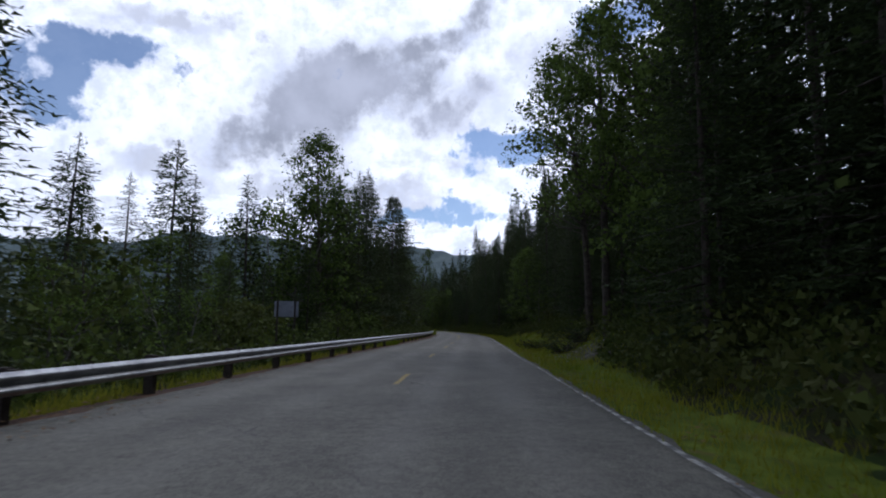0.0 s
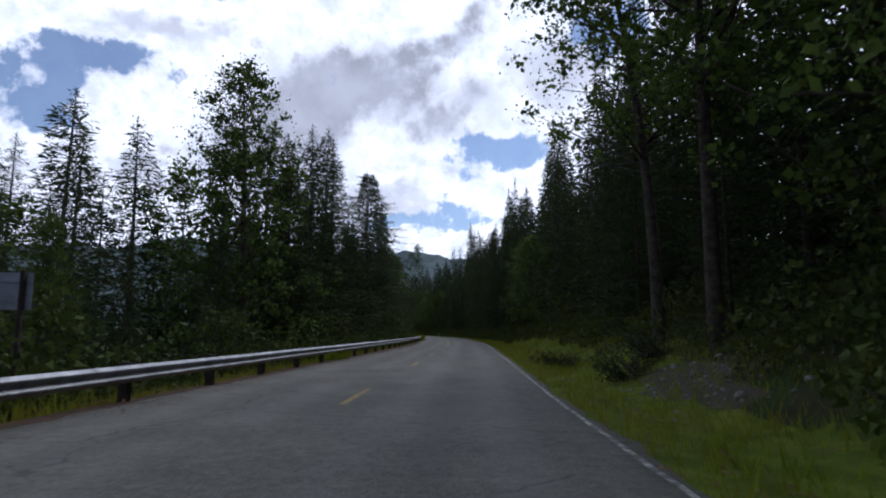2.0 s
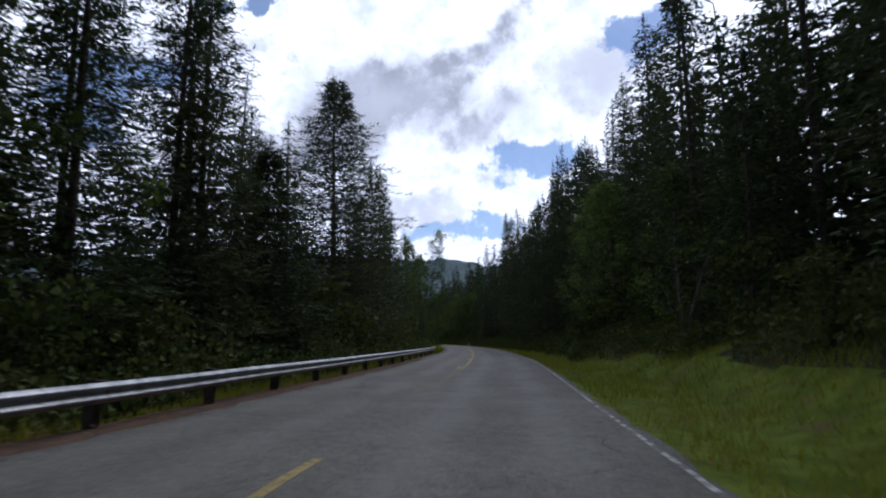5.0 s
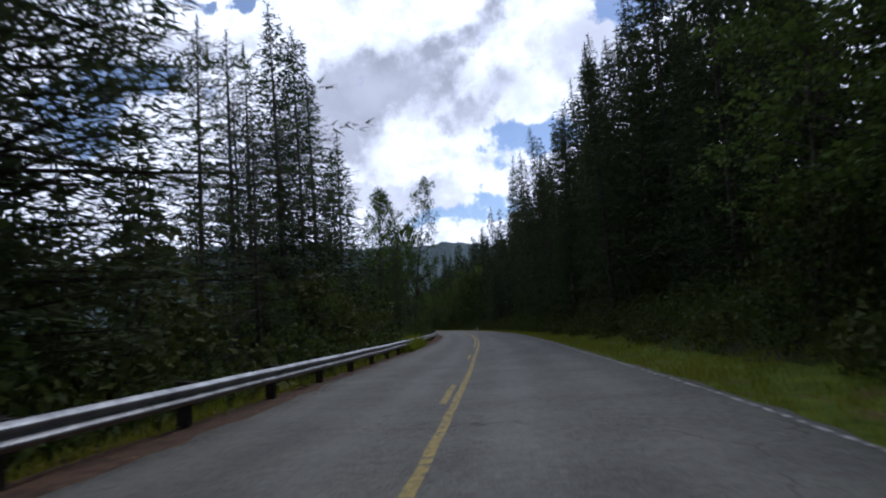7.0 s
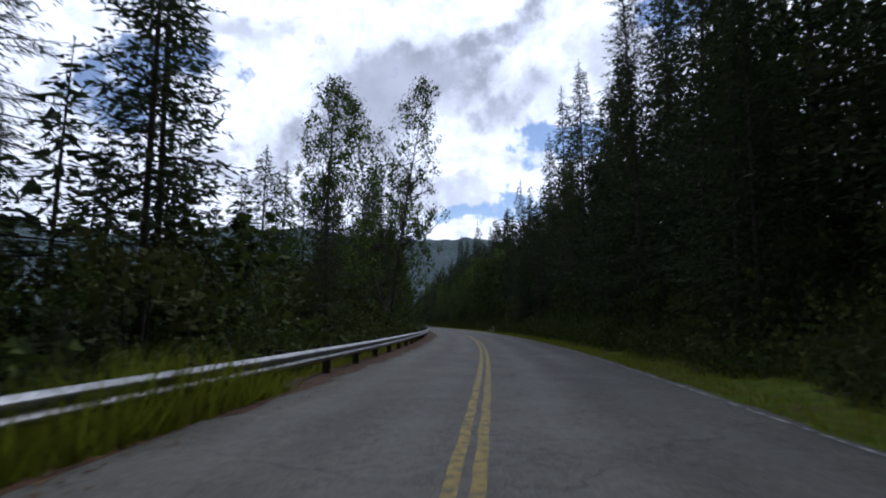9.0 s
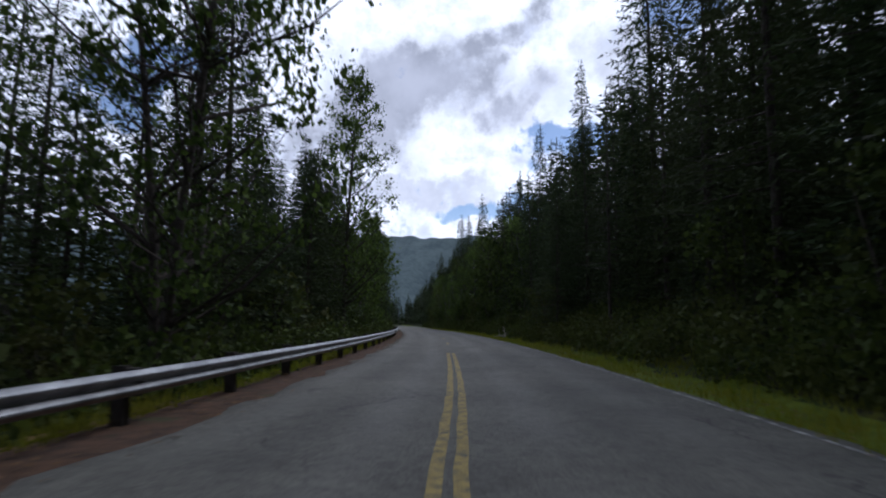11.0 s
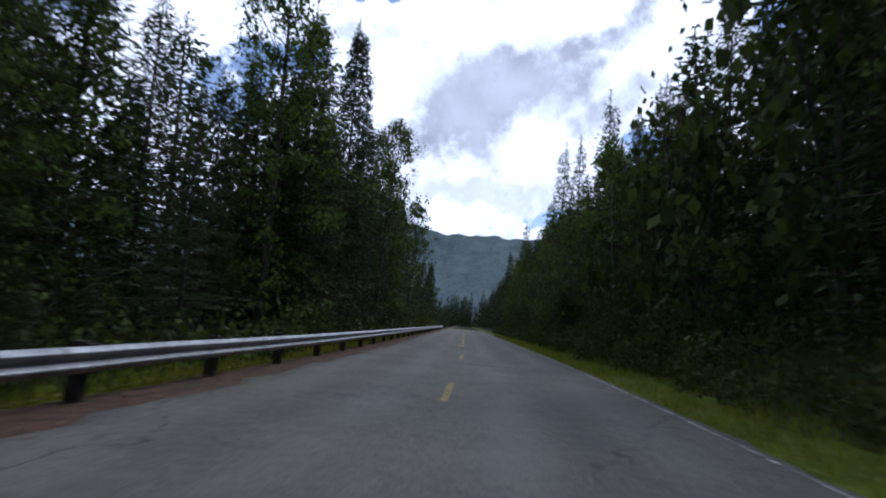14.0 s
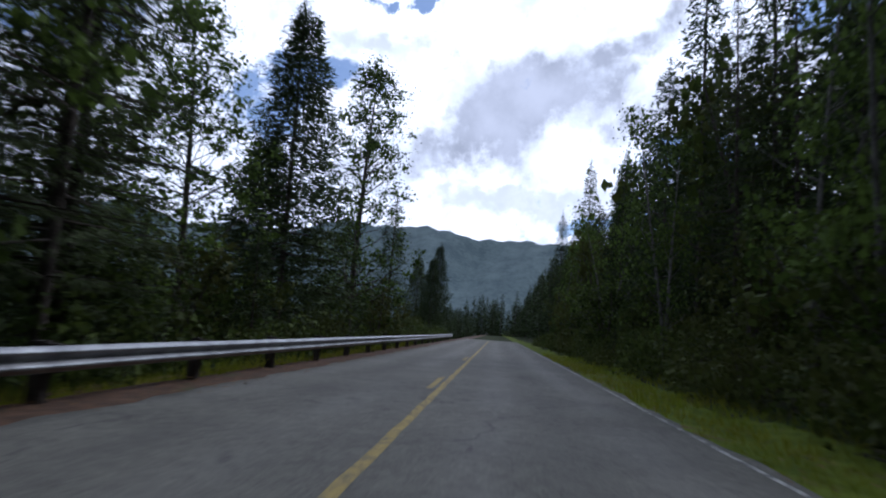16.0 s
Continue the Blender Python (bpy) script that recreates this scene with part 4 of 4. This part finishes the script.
# the tall dense row behind the rail where the road runs straight at the end
for k in range(13):
    s = 204 + 3.7 * k + rng.uniform(-1, 1)
    x, y = on_road(s, -rng.uniform(7.8, 12.5))
    form = rng.choice(["slim", "spruce", "cotton"]) if s < 226 else rng.choice(["larch", "cotton", "slim"])
    tagged(plant(form, x, y, top=rng.uniform(9.5, 12.5) if s < 226 else rng.uniform(14, 17), wide=rng.uniform(0.9, 1.1)), group="roadside trees")
for form, s, d, top in (("spruce", 57.0, -12.0, 15.5), ("slim", 60.0, -9.5, 16.5), ("spruce", 63.5, -12.5, 17.0), ("slim", 67.0, -9.5, 17.5), ("larch", 70.5, -12.0, 17.5),
                        ("larch", 166.0, -10.5, 14.0), ("spruce", 171.0, -8.6, 9.0), ("larch", 175.0, -11.5, 15.0), ("spruce", 180.5, -9.0, 12.5), ("slim", 184.5, -10.0, 14.5), ("spruce", 188.5, -11.0, 14.5), ("full", 182.5, -12.5, 12.0),
                        ("slim", 236.0, -10.5, 15.0), ("spruce", 240.0, -9.0, 12.5), ("cotton", 243.5, -11.5, 15.5), ("spruce", 246.5, -12.5, 14.5), ("slim", 250.0, -12.0, 14.5), ("full", 245.0, -10.0, 13.5), ("full", 251.5, -11.5, 13.0), ("slim", 247.8, -9.0, 12.5),
                        ("slim", 194.0, -9.5, 14.5), ("full", 197.0, -11.5, 14.0), ("spruce", 199.5, -9.2, 12.0), ("spruce", 192.5, -9.0, 12.5)):
    x, y = on_road(s, d)
    tagged(plant(form, x, y, top=top, wide=1.15), group="roadside trees")
# thickets that close the view below the rail
for k in range(44):
    x, y = on_road(64 + 1.95 * k + rng.uniform(-1, 1), -rng.uniform(8.0, 14.0))
    tagged(plant(rng.choice(["alder", "birch", "alder"]), x, y, tall=rng.uniform(4.2, 6.5), wide=rng.uniform(1.0, 1.3)), group="forest edge bushes")
for k in range(26):
    x, y = on_road(252 + 2.2 * k + rng.uniform(-1, 1), -rng.uniform(7.0, 12.5))
    tagged(plant(rng.choice(["alder", "young", "alder"]), x, y, tall=rng.uniform(3.4, 5.4) if k < 16 else rng.uniform(2.4, 3.4), wide=rng.uniform(1.0, 1.3)), group="forest edge bushes")


def room(x, y, gap):
    return all((x - a) ** 2 + (y - b) ** 2 > gap * gap for a, b in PLANTED)


def tops(s, d):
    """How high the forest stands: rising up the bank to the right, lower and open at first to the left."""
    if d > 0:
        return min(1.45 * d + 1.5, 34.0)
    if s < 62:
        return 1.2 + 0.15 * math.hypot(d, max(8.0, s - 1.5))
    if 188 < s < 228:
        return min(0.9 * abs(d) + 1.5, 12.0)
    if s > 252:
        return 9.0
    if s > 185:
        return min(1.5 * abs(d) + 2.5, 19.0)
    return min(1.05 * abs(d) + 2.0, 16.0)


# young wood on the flat to the left at the start
for _ in range(600):
    s, d = rng.uniform(4, 66), -rng.uniform(8.5, 34.0)
    x, y = on_road(s, d)
    z = ground_at(x, y)
    far = math.hypot(d, max(8.0, s - 2))
    tall = 1.2 + far * rng.uniform(0.12, 0.20) - z
    if not room(x, y, 2.9):
        continue
    tagged(plant(rng.choice(["birch", "young", "spruce_far", "slim_far", "spruce_far"]) if tall > 6 else rng.choice(["alder", "young"]), x, y, tall=tall, wide=rng.uniform(1.15, 1.6)), group="forest trees")
    if len(PLANTED) > 220:
        break
# the front of the forest on both sides
for _ in range(5000):
    s = rng.uniform(-4, 330)
    right = rng.random() < 0.55
    d = rng.uniform(7.4, 15.0) if right else -rng.uniform(6.6, 15.0)
    if not right and s < 62:
        d = -rng.uniform(8.5, 30.0)
    if (not right and s > 252) or (not right and s > 222 and rng.random() < 0.6) or (right and d < grass_to(s) + 0.8) or (not right and (66 < s < 92 and rng.random() < 0.72 or 150 < s < 190 and rng.random() < 0.35)):
        continue
    x, y = on_road(s, d)
    z = ground_at(x, y)
    tall = tops(s, d) * rng.uniform(0.72, 1.0) - z
    if tall < 3.0 or not room(x, y, 2.5 if right else 2.7):
        continue
    if tall < 8.0 or (right and s > 195 and tall < 12.5):
        form = rng.choice(["young", "birch", "alder", "birch"])
    else:
        form = rng.choices(["spruce", "slim", "larch", "cotton"], [4, 4, 1.5, 0.7 if abs(d) > 11 else 0])[0]
    if form in ("spruce", "slim") and abs(d) > 8.8:
        form += "_far"
    tagged(plant(form, x, y, tall=tall, wide=rng.uniform(0.85, 1.15)), group="forest trees")
    if len(PLANTED) > 377:
        break
# bushes along both forest edges
for _ in range(4000):
    s = rng.uniform(-2, 320)
    right = rng.random() < 0.5
    d = grass_to(s) + rng.uniform(0.3, 3.6) if right else -rng.uniform(5.9, 9.0)
    x, y = on_road(s, d)
    if not room(x, y, 1.3):
        continue
    tagged(plant(rng.choice(["alder", "alder", "alder", "young"]), x, y, tall=rng.uniform(1.8, 4.4) * (1.0 if abs(d) > 7.5 else 0.6) * (1.3 if d < -6.8 and 95 < s < 200 else 1.0), wide=rng.uniform(0.9, 1.3)), group="forest edge bushes")
    if len(PLANTED) > 520:
        break


def woods(name, label, places, forms, mats):
    """Many trees too deep in the forest to be told apart, in one mesh."""
    trunks, faces, crowns, base = [], [], [], 0
    for k, (x, y, z, tall, wide, turn) in enumerate(places):
        tv, tf, cards = forms[k % len(forms)]
        c, w = math.cos(turn), math.sin(turn)
        m = np.array([[c * wide, -w * wide, 0], [w * wide, c * wide, 0], [0, 0, 1]]) * (tall / 20.0)
        at = np.array([x, y, z])
        crowns.append(cards @ m.T + at)
        trunks.append(np.array(tv)[:54] @ m.T + at)
        faces += [tuple(i + base for i in q) for q in tf[:48]]
        base += 54
    trees = tagged(new(name), label, "forest", kind="stuff")
    part("trunks", link_mesh("trunks", np.concatenate(trunks), faces, BARK, None, True), trees)
    part("crowns", card_mesh("crowns", np.concatenate(crowns), mats), trees)
    return trees


DEEP = [conifer_form(20, 3.4, 201 + k, bare=0.03, gap=1.25, per=5, droop=0.28, step=0.72, ragged=0.3, needle=2.3, broad=2.2, fill=3) for k in range(4)]
places = {True: [], False: []}
for _ in range(30000):
    s = rng.uniform(-10, 470)
    right = rng.random() < 0.55
    d = rng.uniform(13.5, 33) if right else -rng.uniform(13.5, 32)
    if s > 330 and rng.random() < 0.6:
        d = rng.uniform(7.5, 14) * (1 if right else -1)
    if not right and (252 < s < 420 and d > -19 or s < 62 and d > -30 or 62 <= s < 178 and rng.random() < (0.7 if s < 100 else 0.85 if s > 150 else 0.5)):
        continue
    x, y = on_road(s, d)
    if not room(x, y, 3.1 if abs(d) < 32 else 3.8):
        continue
    z = ground_at(x, y)
    tall = tops(s, d) * rng.uniform(0.72, 1.0) - z
    if right and d > 24:
        tall = rng.uniform(13, 22)
    if tall < 3:
        continue
    places[right].append((x, y, z - 0.2, tall, rng.uniform(0.9, 1.3) * (1.0 if tall > 9 else 1.5), rng.uniform(0, 6.28)))
    PLANTED.append((x, y))
    if len(PLANTED) > 1040:
        break
# low wood across the flat to the left of the start
for _ in range(130):
    s, d = rng.uniform(40, 170), -rng.uniform(32, 70)
    x, y = on_road(s, d)
    places[False].append((x, y, ground_at(x, y) - 0.2, rng.uniform(9.0, 13.5), rng.uniform(1.2, 1.6), rng.uniform(0, 6.28)))
# the wood that closes the far end of the road
for _ in range(170):
    s, d = rng.uniform(470, 560), rng.uniform(-70, 70)
    x, y = on_road(s, d)
    places[True].append((x, y, ground_at(x, y) - 0.2, rng.uniform(10, 17), 1.2, rng.uniform(0, 6.28)))
woods("hillside_forest", "dense dark conifer forest covering the bank", places[True], DEEP, SPRUCE)
woods("valley_forest", "dense dark conifer forest below the road", places[False], DEEP, SPRUCE)
# the patterns that the plants were copied from are no longer needed
for form, sources in FORMS.items():
    for src in sources:
        for o in [*src.children_recursive, src]:
            bpy.data.objects.remove(o)

# ---- grass ----


def blades(name, label, count, s_range, d_range, high, seed):
    q = np.random.default_rng(seed)
    s = q.uniform(*s_range, count)
    d = d_range[0] + (d_range[1] - d_range[0]) * q.random(count)
    keep = (lumps(s, d * 3, 1.3, 0.5) + q.normal(0, 0.6, count) > -0.7) & (d < grass_to(s) + 0.9 + 0.4 * np.sin(s * 1.1)) & (~scree(s, d) | (q.random(count) < 0.55))
    s, d = s[keep], d[keep]
    xy = on_road(s, d)
    base = np.column_stack([xy, ground_z(s, d) - 0.02])
    n = len(s)
    h = high * q.uniform(0.4, 1.2, n) * (1 + 0.5 * lumps(s, d, 2.0, 1.7) * 0.5)
    lean = np.column_stack([q.normal(0, 0.35, (n, 2)) * h[:, None], h])
    side = np.column_stack([q.normal(0, 1, (n, 2)), np.zeros(n)])
    side = unit(side) * (0.008 + 0.02 * h)[:, None]
    return tagged(new(name, card_mesh(name, np.stack([base - side, base + side, base + lean], 1), GRASS)), label, "grass", kind="stuff")


def undergrowth(name, label, count, d_range, high, seed):
    """Ferns, brush and low leaves in clumps on the forest floor."""
    q = np.random.default_rng(seed)
    n = count // 26
    s, d = q.uniform(-4, 330, n), d_range[0] + (d_range[1] - d_range[0]) * q.random(n) ** 1.7
    top = high * q.uniform(0.35, 1.1, n) * (1 + 0.35 * lumps(s, d, 2.6, 0.3))
    k = 26
    s, d, top = np.repeat(s, k), np.repeat(d, k), np.repeat(top, k)
    n = len(s)
    s, d = s + q.normal(0, 0.55, n), d + q.normal(0, 0.45, n)
    keep = (d < 0) | (d > grass_to(s) - 0.5 + 0.4 * np.sin(s * 0.8)) & ~scree(s, d)
    s, d, top = s[keep], d[keep], top[keep]
    n = len(s)
    xy = on_road(s, d)
    base = np.column_stack([xy, ground_z(s, d) + np.maximum(0, top) * q.random(n) ** 0.7])
    w = unit(q.normal(0, 1, (n, 3)) + np.array([0, 0, 0.25]))
    ln = q.uniform(0.10, 0.24, n)
    return tagged(new(name, card_mesh(name, darts(base, w, unit(np.cross(w, q.normal(0, 1, (n, 3)))), ln, ln * 0.4), SHRUB)), label, "undergrowth", kind="stuff")


undergrowth("bank_undergrowth", "dense ferns and brush on the bank", 150000, (5.9, 13.0), 1.3, 8)
undergrowth("slope_undergrowth", "dense brush below the guard rail", 125000, (-5.4, -15.0), 1.6, 9)
blades("verge_grass", "yellow-green grass on the road verge", 130000, (-2, 290), (4.0, 10.0), 0.24, 3)
blades("shoulder_grass", "sparse grass under and behind the guard rail", 52000, (-2, 290), (-6.4, -4.35), 0.30, 5)

blades("rail_grass", "tall green grass grown up before the guard rail", 2600, (108.5, 118.0), (-4.5, -3.75), 0.75, 6)
blades("rail_grass", "tall green grass grown up before the guard rail", 900, (44.0, 47.0), (-4.9, -3.9), 0.6, 7)


def litter(name, label, count, d_range, seed):
    """Brown needles, leaves and crumbs of stone strewn along the edge of the asphalt, thick in some places."""
    q = np.random.default_rng(seed)
    s = q.uniform(-2, 290, count)
    d = d_range[0] + (d_range[1] - d_range[0]) * q.random(count) ** 1.6
    keep = lumps(s, d, 0.9, 0.8) + 0.7 * lumps(s, d, 4.0, 2.8) + q.normal(0, 0.5, count) > -0.3
    s, d = s[keep], d[keep]
    n = len(s)
    base = np.column_stack([on_road(s, d), np.maximum(ground_z(s, d), 0.012 - 0.004 * np.abs(d)) + q.uniform(0.004, 0.012, n)])
    a = q.uniform(0, 6.28, n)
    way = np.stack([np.cos(a), np.sin(a), q.uniform(0.0, 0.25, n)], 1)
    side = np.stack([-np.sin(a), np.cos(a), q.uniform(-0.2, 0.2, n)], 1)
    ln = q.uniform(0.03, 0.10, n)
    return tagged(new(name, card_mesh(name, kites(base, way, side, ln, ln * q.uniform(0.15, 0.4, n)), LITTER)), label, "litter", kind="stuff")


litter("shoulder_litter", "brown needles and dead leaves strewn beside the asphalt under the rail", 26000, (-4.5, -3.0), 14)
litter("verge_litter", "brown needles and dead leaves strewn between asphalt and grass", 15000, (4.9, 3.85), 15)

# ---- things on the verge ----


def sign_back(x, y):
    """A small road sign seen from behind, on two posts below the rail."""
    z = ground_at(x, y)
    sign = tagged(new("road_sign"), "grey metal road sign seen from behind on two posts", "sign")
    sign.matrix_basis = pose(x, y, 0, 0, 0, 8)
    v, f = [], []
    box(v, f, -0.50, 0.50, -0.006, 0.006, 1.62, 2.28)
    box(v, f, -0.48, 0.48, -0.035, -0.006, 1.76, 1.80)
    box(v, f, -0.48, 0.48, -0.035, -0.006, 2.10, 2.14)
    part("panel", link_mesh("panel", v, f, ALU), sign)
    for px in (-0.36, 0.36):
        v, f = [], []
        box(v, f, px - 0.035, px + 0.035, -0.10, -0.036, z - 0.4, 2.32)
        part("post", link_mesh("post", v, f, POSTWOOD), sign)


sign_back(-6.6, 26.4)


def stone_mesh(seed):
    q = np.random.default_rng(seed)
    bm = bmesh.new()
    bmesh.ops.create_icosphere(bm, subdivisions=2, radius=1.0)
    for vert in bm.verts:
        p = np.array(vert.co)
        k = 1 + 0.22 * math.sin(p[0] * 3 + seed) + 0.18 * math.sin(p[1] * 4 + seed * 2) + q.normal(0, 0.05)
        vert.co = Vector((p[0] * k, p[1] * k * 0.8, max(-0.5, p[2] * k * 0.62)))
    me = bpy.data.meshes.new("stone")
    bm.to_mesh(me)
    bm.free()
    me.materials.append(ROCK)
    return me


stones = [stone_mesh(k) for k in range(4)]
rng = random.Random(8)
for k in range(280):
    s, d = rng.gauss(29.6, 2.0), rng.gauss(6.8, 0.75)
    x, y = on_road(s, d)
    size = 0.012 + 0.045 * rng.random() ** 2 if k > 9 else rng.uniform(0.07, 0.14)
    ob = tagged(new("rock", stones[k % 4]), "grey broken rock lying on the bank", "rock", group="rocks on the bank")
    ob.matrix_basis = pose(x, y, ground_at(x, y) + size * 0.1, rng.uniform(-20, 20), rng.uniform(-20, 20), rng.uniform(0, 360)) @ Matrix.Diagonal((size, size, size, 1))


def brush(x, y, length, high, seed):
    """A heap of fallen twiggy branches with some leaves left."""
    q = np.random.default_rng(seed)
    z = ground_at(x, y)
    tv, tf, cards = [], [], []
    for k in range(70):
        a = q.normal(0.5, 0.9)
        foot = np.array([q.normal(0, length * 0.16), q.normal(0, 0.25), 0.02])
        w = np.array([math.cos(a) * q.choice([-1, 1]), 0.5 * math.sin(a), q.uniform(0.1, 0.9)])
        w /= np.linalg.norm(w)
        L = q.uniform(0.35, 0.62) * length
        tip = foot + w * L
        tip[2] = min(tip[2], high)
        tube(tv, tf, [foot, (foot + tip) / 2 + q.normal(0, 0.05, 3), tip], [0.018, 0.011, 0.003], 3)
        n = 14
        u = q.uniform(0.3, 1.0, n)
        p = foot + (tip - foot) * u[:, None] + q.normal(0, 0.05, (n, 3))
        ww = unit(q.normal(0, 1, (n, 3)))
        ln = q.uniform(0.06, 0.16, n)
        cards.append(darts(p, ww, unit(np.cross(ww, q.normal(0, 1, (n, 3)))), ln, ln * 0.18))
    heap = tagged(new("brush_heap"), "heap of fallen dark branches with withered leaves", "brush")
    heap.matrix_basis = pose(x, y, z, 0, 0, 40)
    tagged(part("brushwood", link_mesh("brushwood", tv, tf, BARK), heap), "tangle of dark twigs", kind="stuff")
    tagged(part("withered_foliage", card_mesh("withered_foliage", np.concatenate(cards), SPRUCE), heap), "withered dark needles", kind="stuff")


brush(6.4, 32.5, 2.6, 0.95, 1)
brush(7.6, 34.0, 2.6, 0.8, 5)
brush(5.9, 40.0, 2.2, 0.7, 2)


def fallen_branch(points, radius, seed):
    q = np.random.default_rng(seed)
    pts = []
    for s, d, up in points:
        x, y = on_road(s, d)
        pts.append((x, y, ground_at(x, y) + up))
    tv, tf = [], []
    tube(tv, tf, pts, np.linspace(radius, radius * 0.3, len(pts)), 6)
    for k in range(5):
        p = np.array(pts[1 + k % (len(pts) - 1)])
        tube(tv, tf, [p, p + q.normal(0, 0.25, 3) + np.array([0, 0, 0.15]), p + q.normal(0, 0.5, 3) + np.array([0, 0, 0.2])], [radius * 0.4, radius * 0.25, 0.004], 4)
    tagged(new("fallen_branch", link_mesh("fallen_branch", tv, tf, DEADWOOD, None, True)), "pale bare fallen branch lying on the grass", "branch")


fallen_branch([(197.0, 5.7, 0.16), (198.0, 5.6, 0.26), (199.0, 5.5, 0.26), (200.4, 5.35, 0.2)], 0.075, 3)
fallen_branch([(197.3, 5.75, 0.18), (198.4, 5.9, 0.45), (199.4, 6.0, 0.8)], 0.06, 4)

# ---- far hills ----


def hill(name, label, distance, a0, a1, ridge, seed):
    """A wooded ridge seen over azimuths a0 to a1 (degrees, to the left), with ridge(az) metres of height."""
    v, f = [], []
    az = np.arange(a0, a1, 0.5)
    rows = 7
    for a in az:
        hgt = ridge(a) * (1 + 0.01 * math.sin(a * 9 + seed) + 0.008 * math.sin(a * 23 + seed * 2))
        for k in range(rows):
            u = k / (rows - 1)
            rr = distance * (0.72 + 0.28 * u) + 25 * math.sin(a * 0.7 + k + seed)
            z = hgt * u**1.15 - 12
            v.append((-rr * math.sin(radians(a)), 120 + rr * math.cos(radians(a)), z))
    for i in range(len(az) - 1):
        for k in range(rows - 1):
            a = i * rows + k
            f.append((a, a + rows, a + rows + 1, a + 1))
    return tagged(new(name, link_mesh(name, v, f, HAZY_HILL, None, True)), label, "hill", kind="structure")


hill("backdrop_ridge", "distant wooded mountain ridge, blue-green with haze in its colour", 1600, -60, 75, lambda a: 12 + 205 * (1 + 0.16 * math.exp(-((a - 17) / 9.0) ** 2) + 0.05 * math.sin(a * 0.31 + 0.6) + 0.03 * math.sin(a * 0.8)), 1.0)
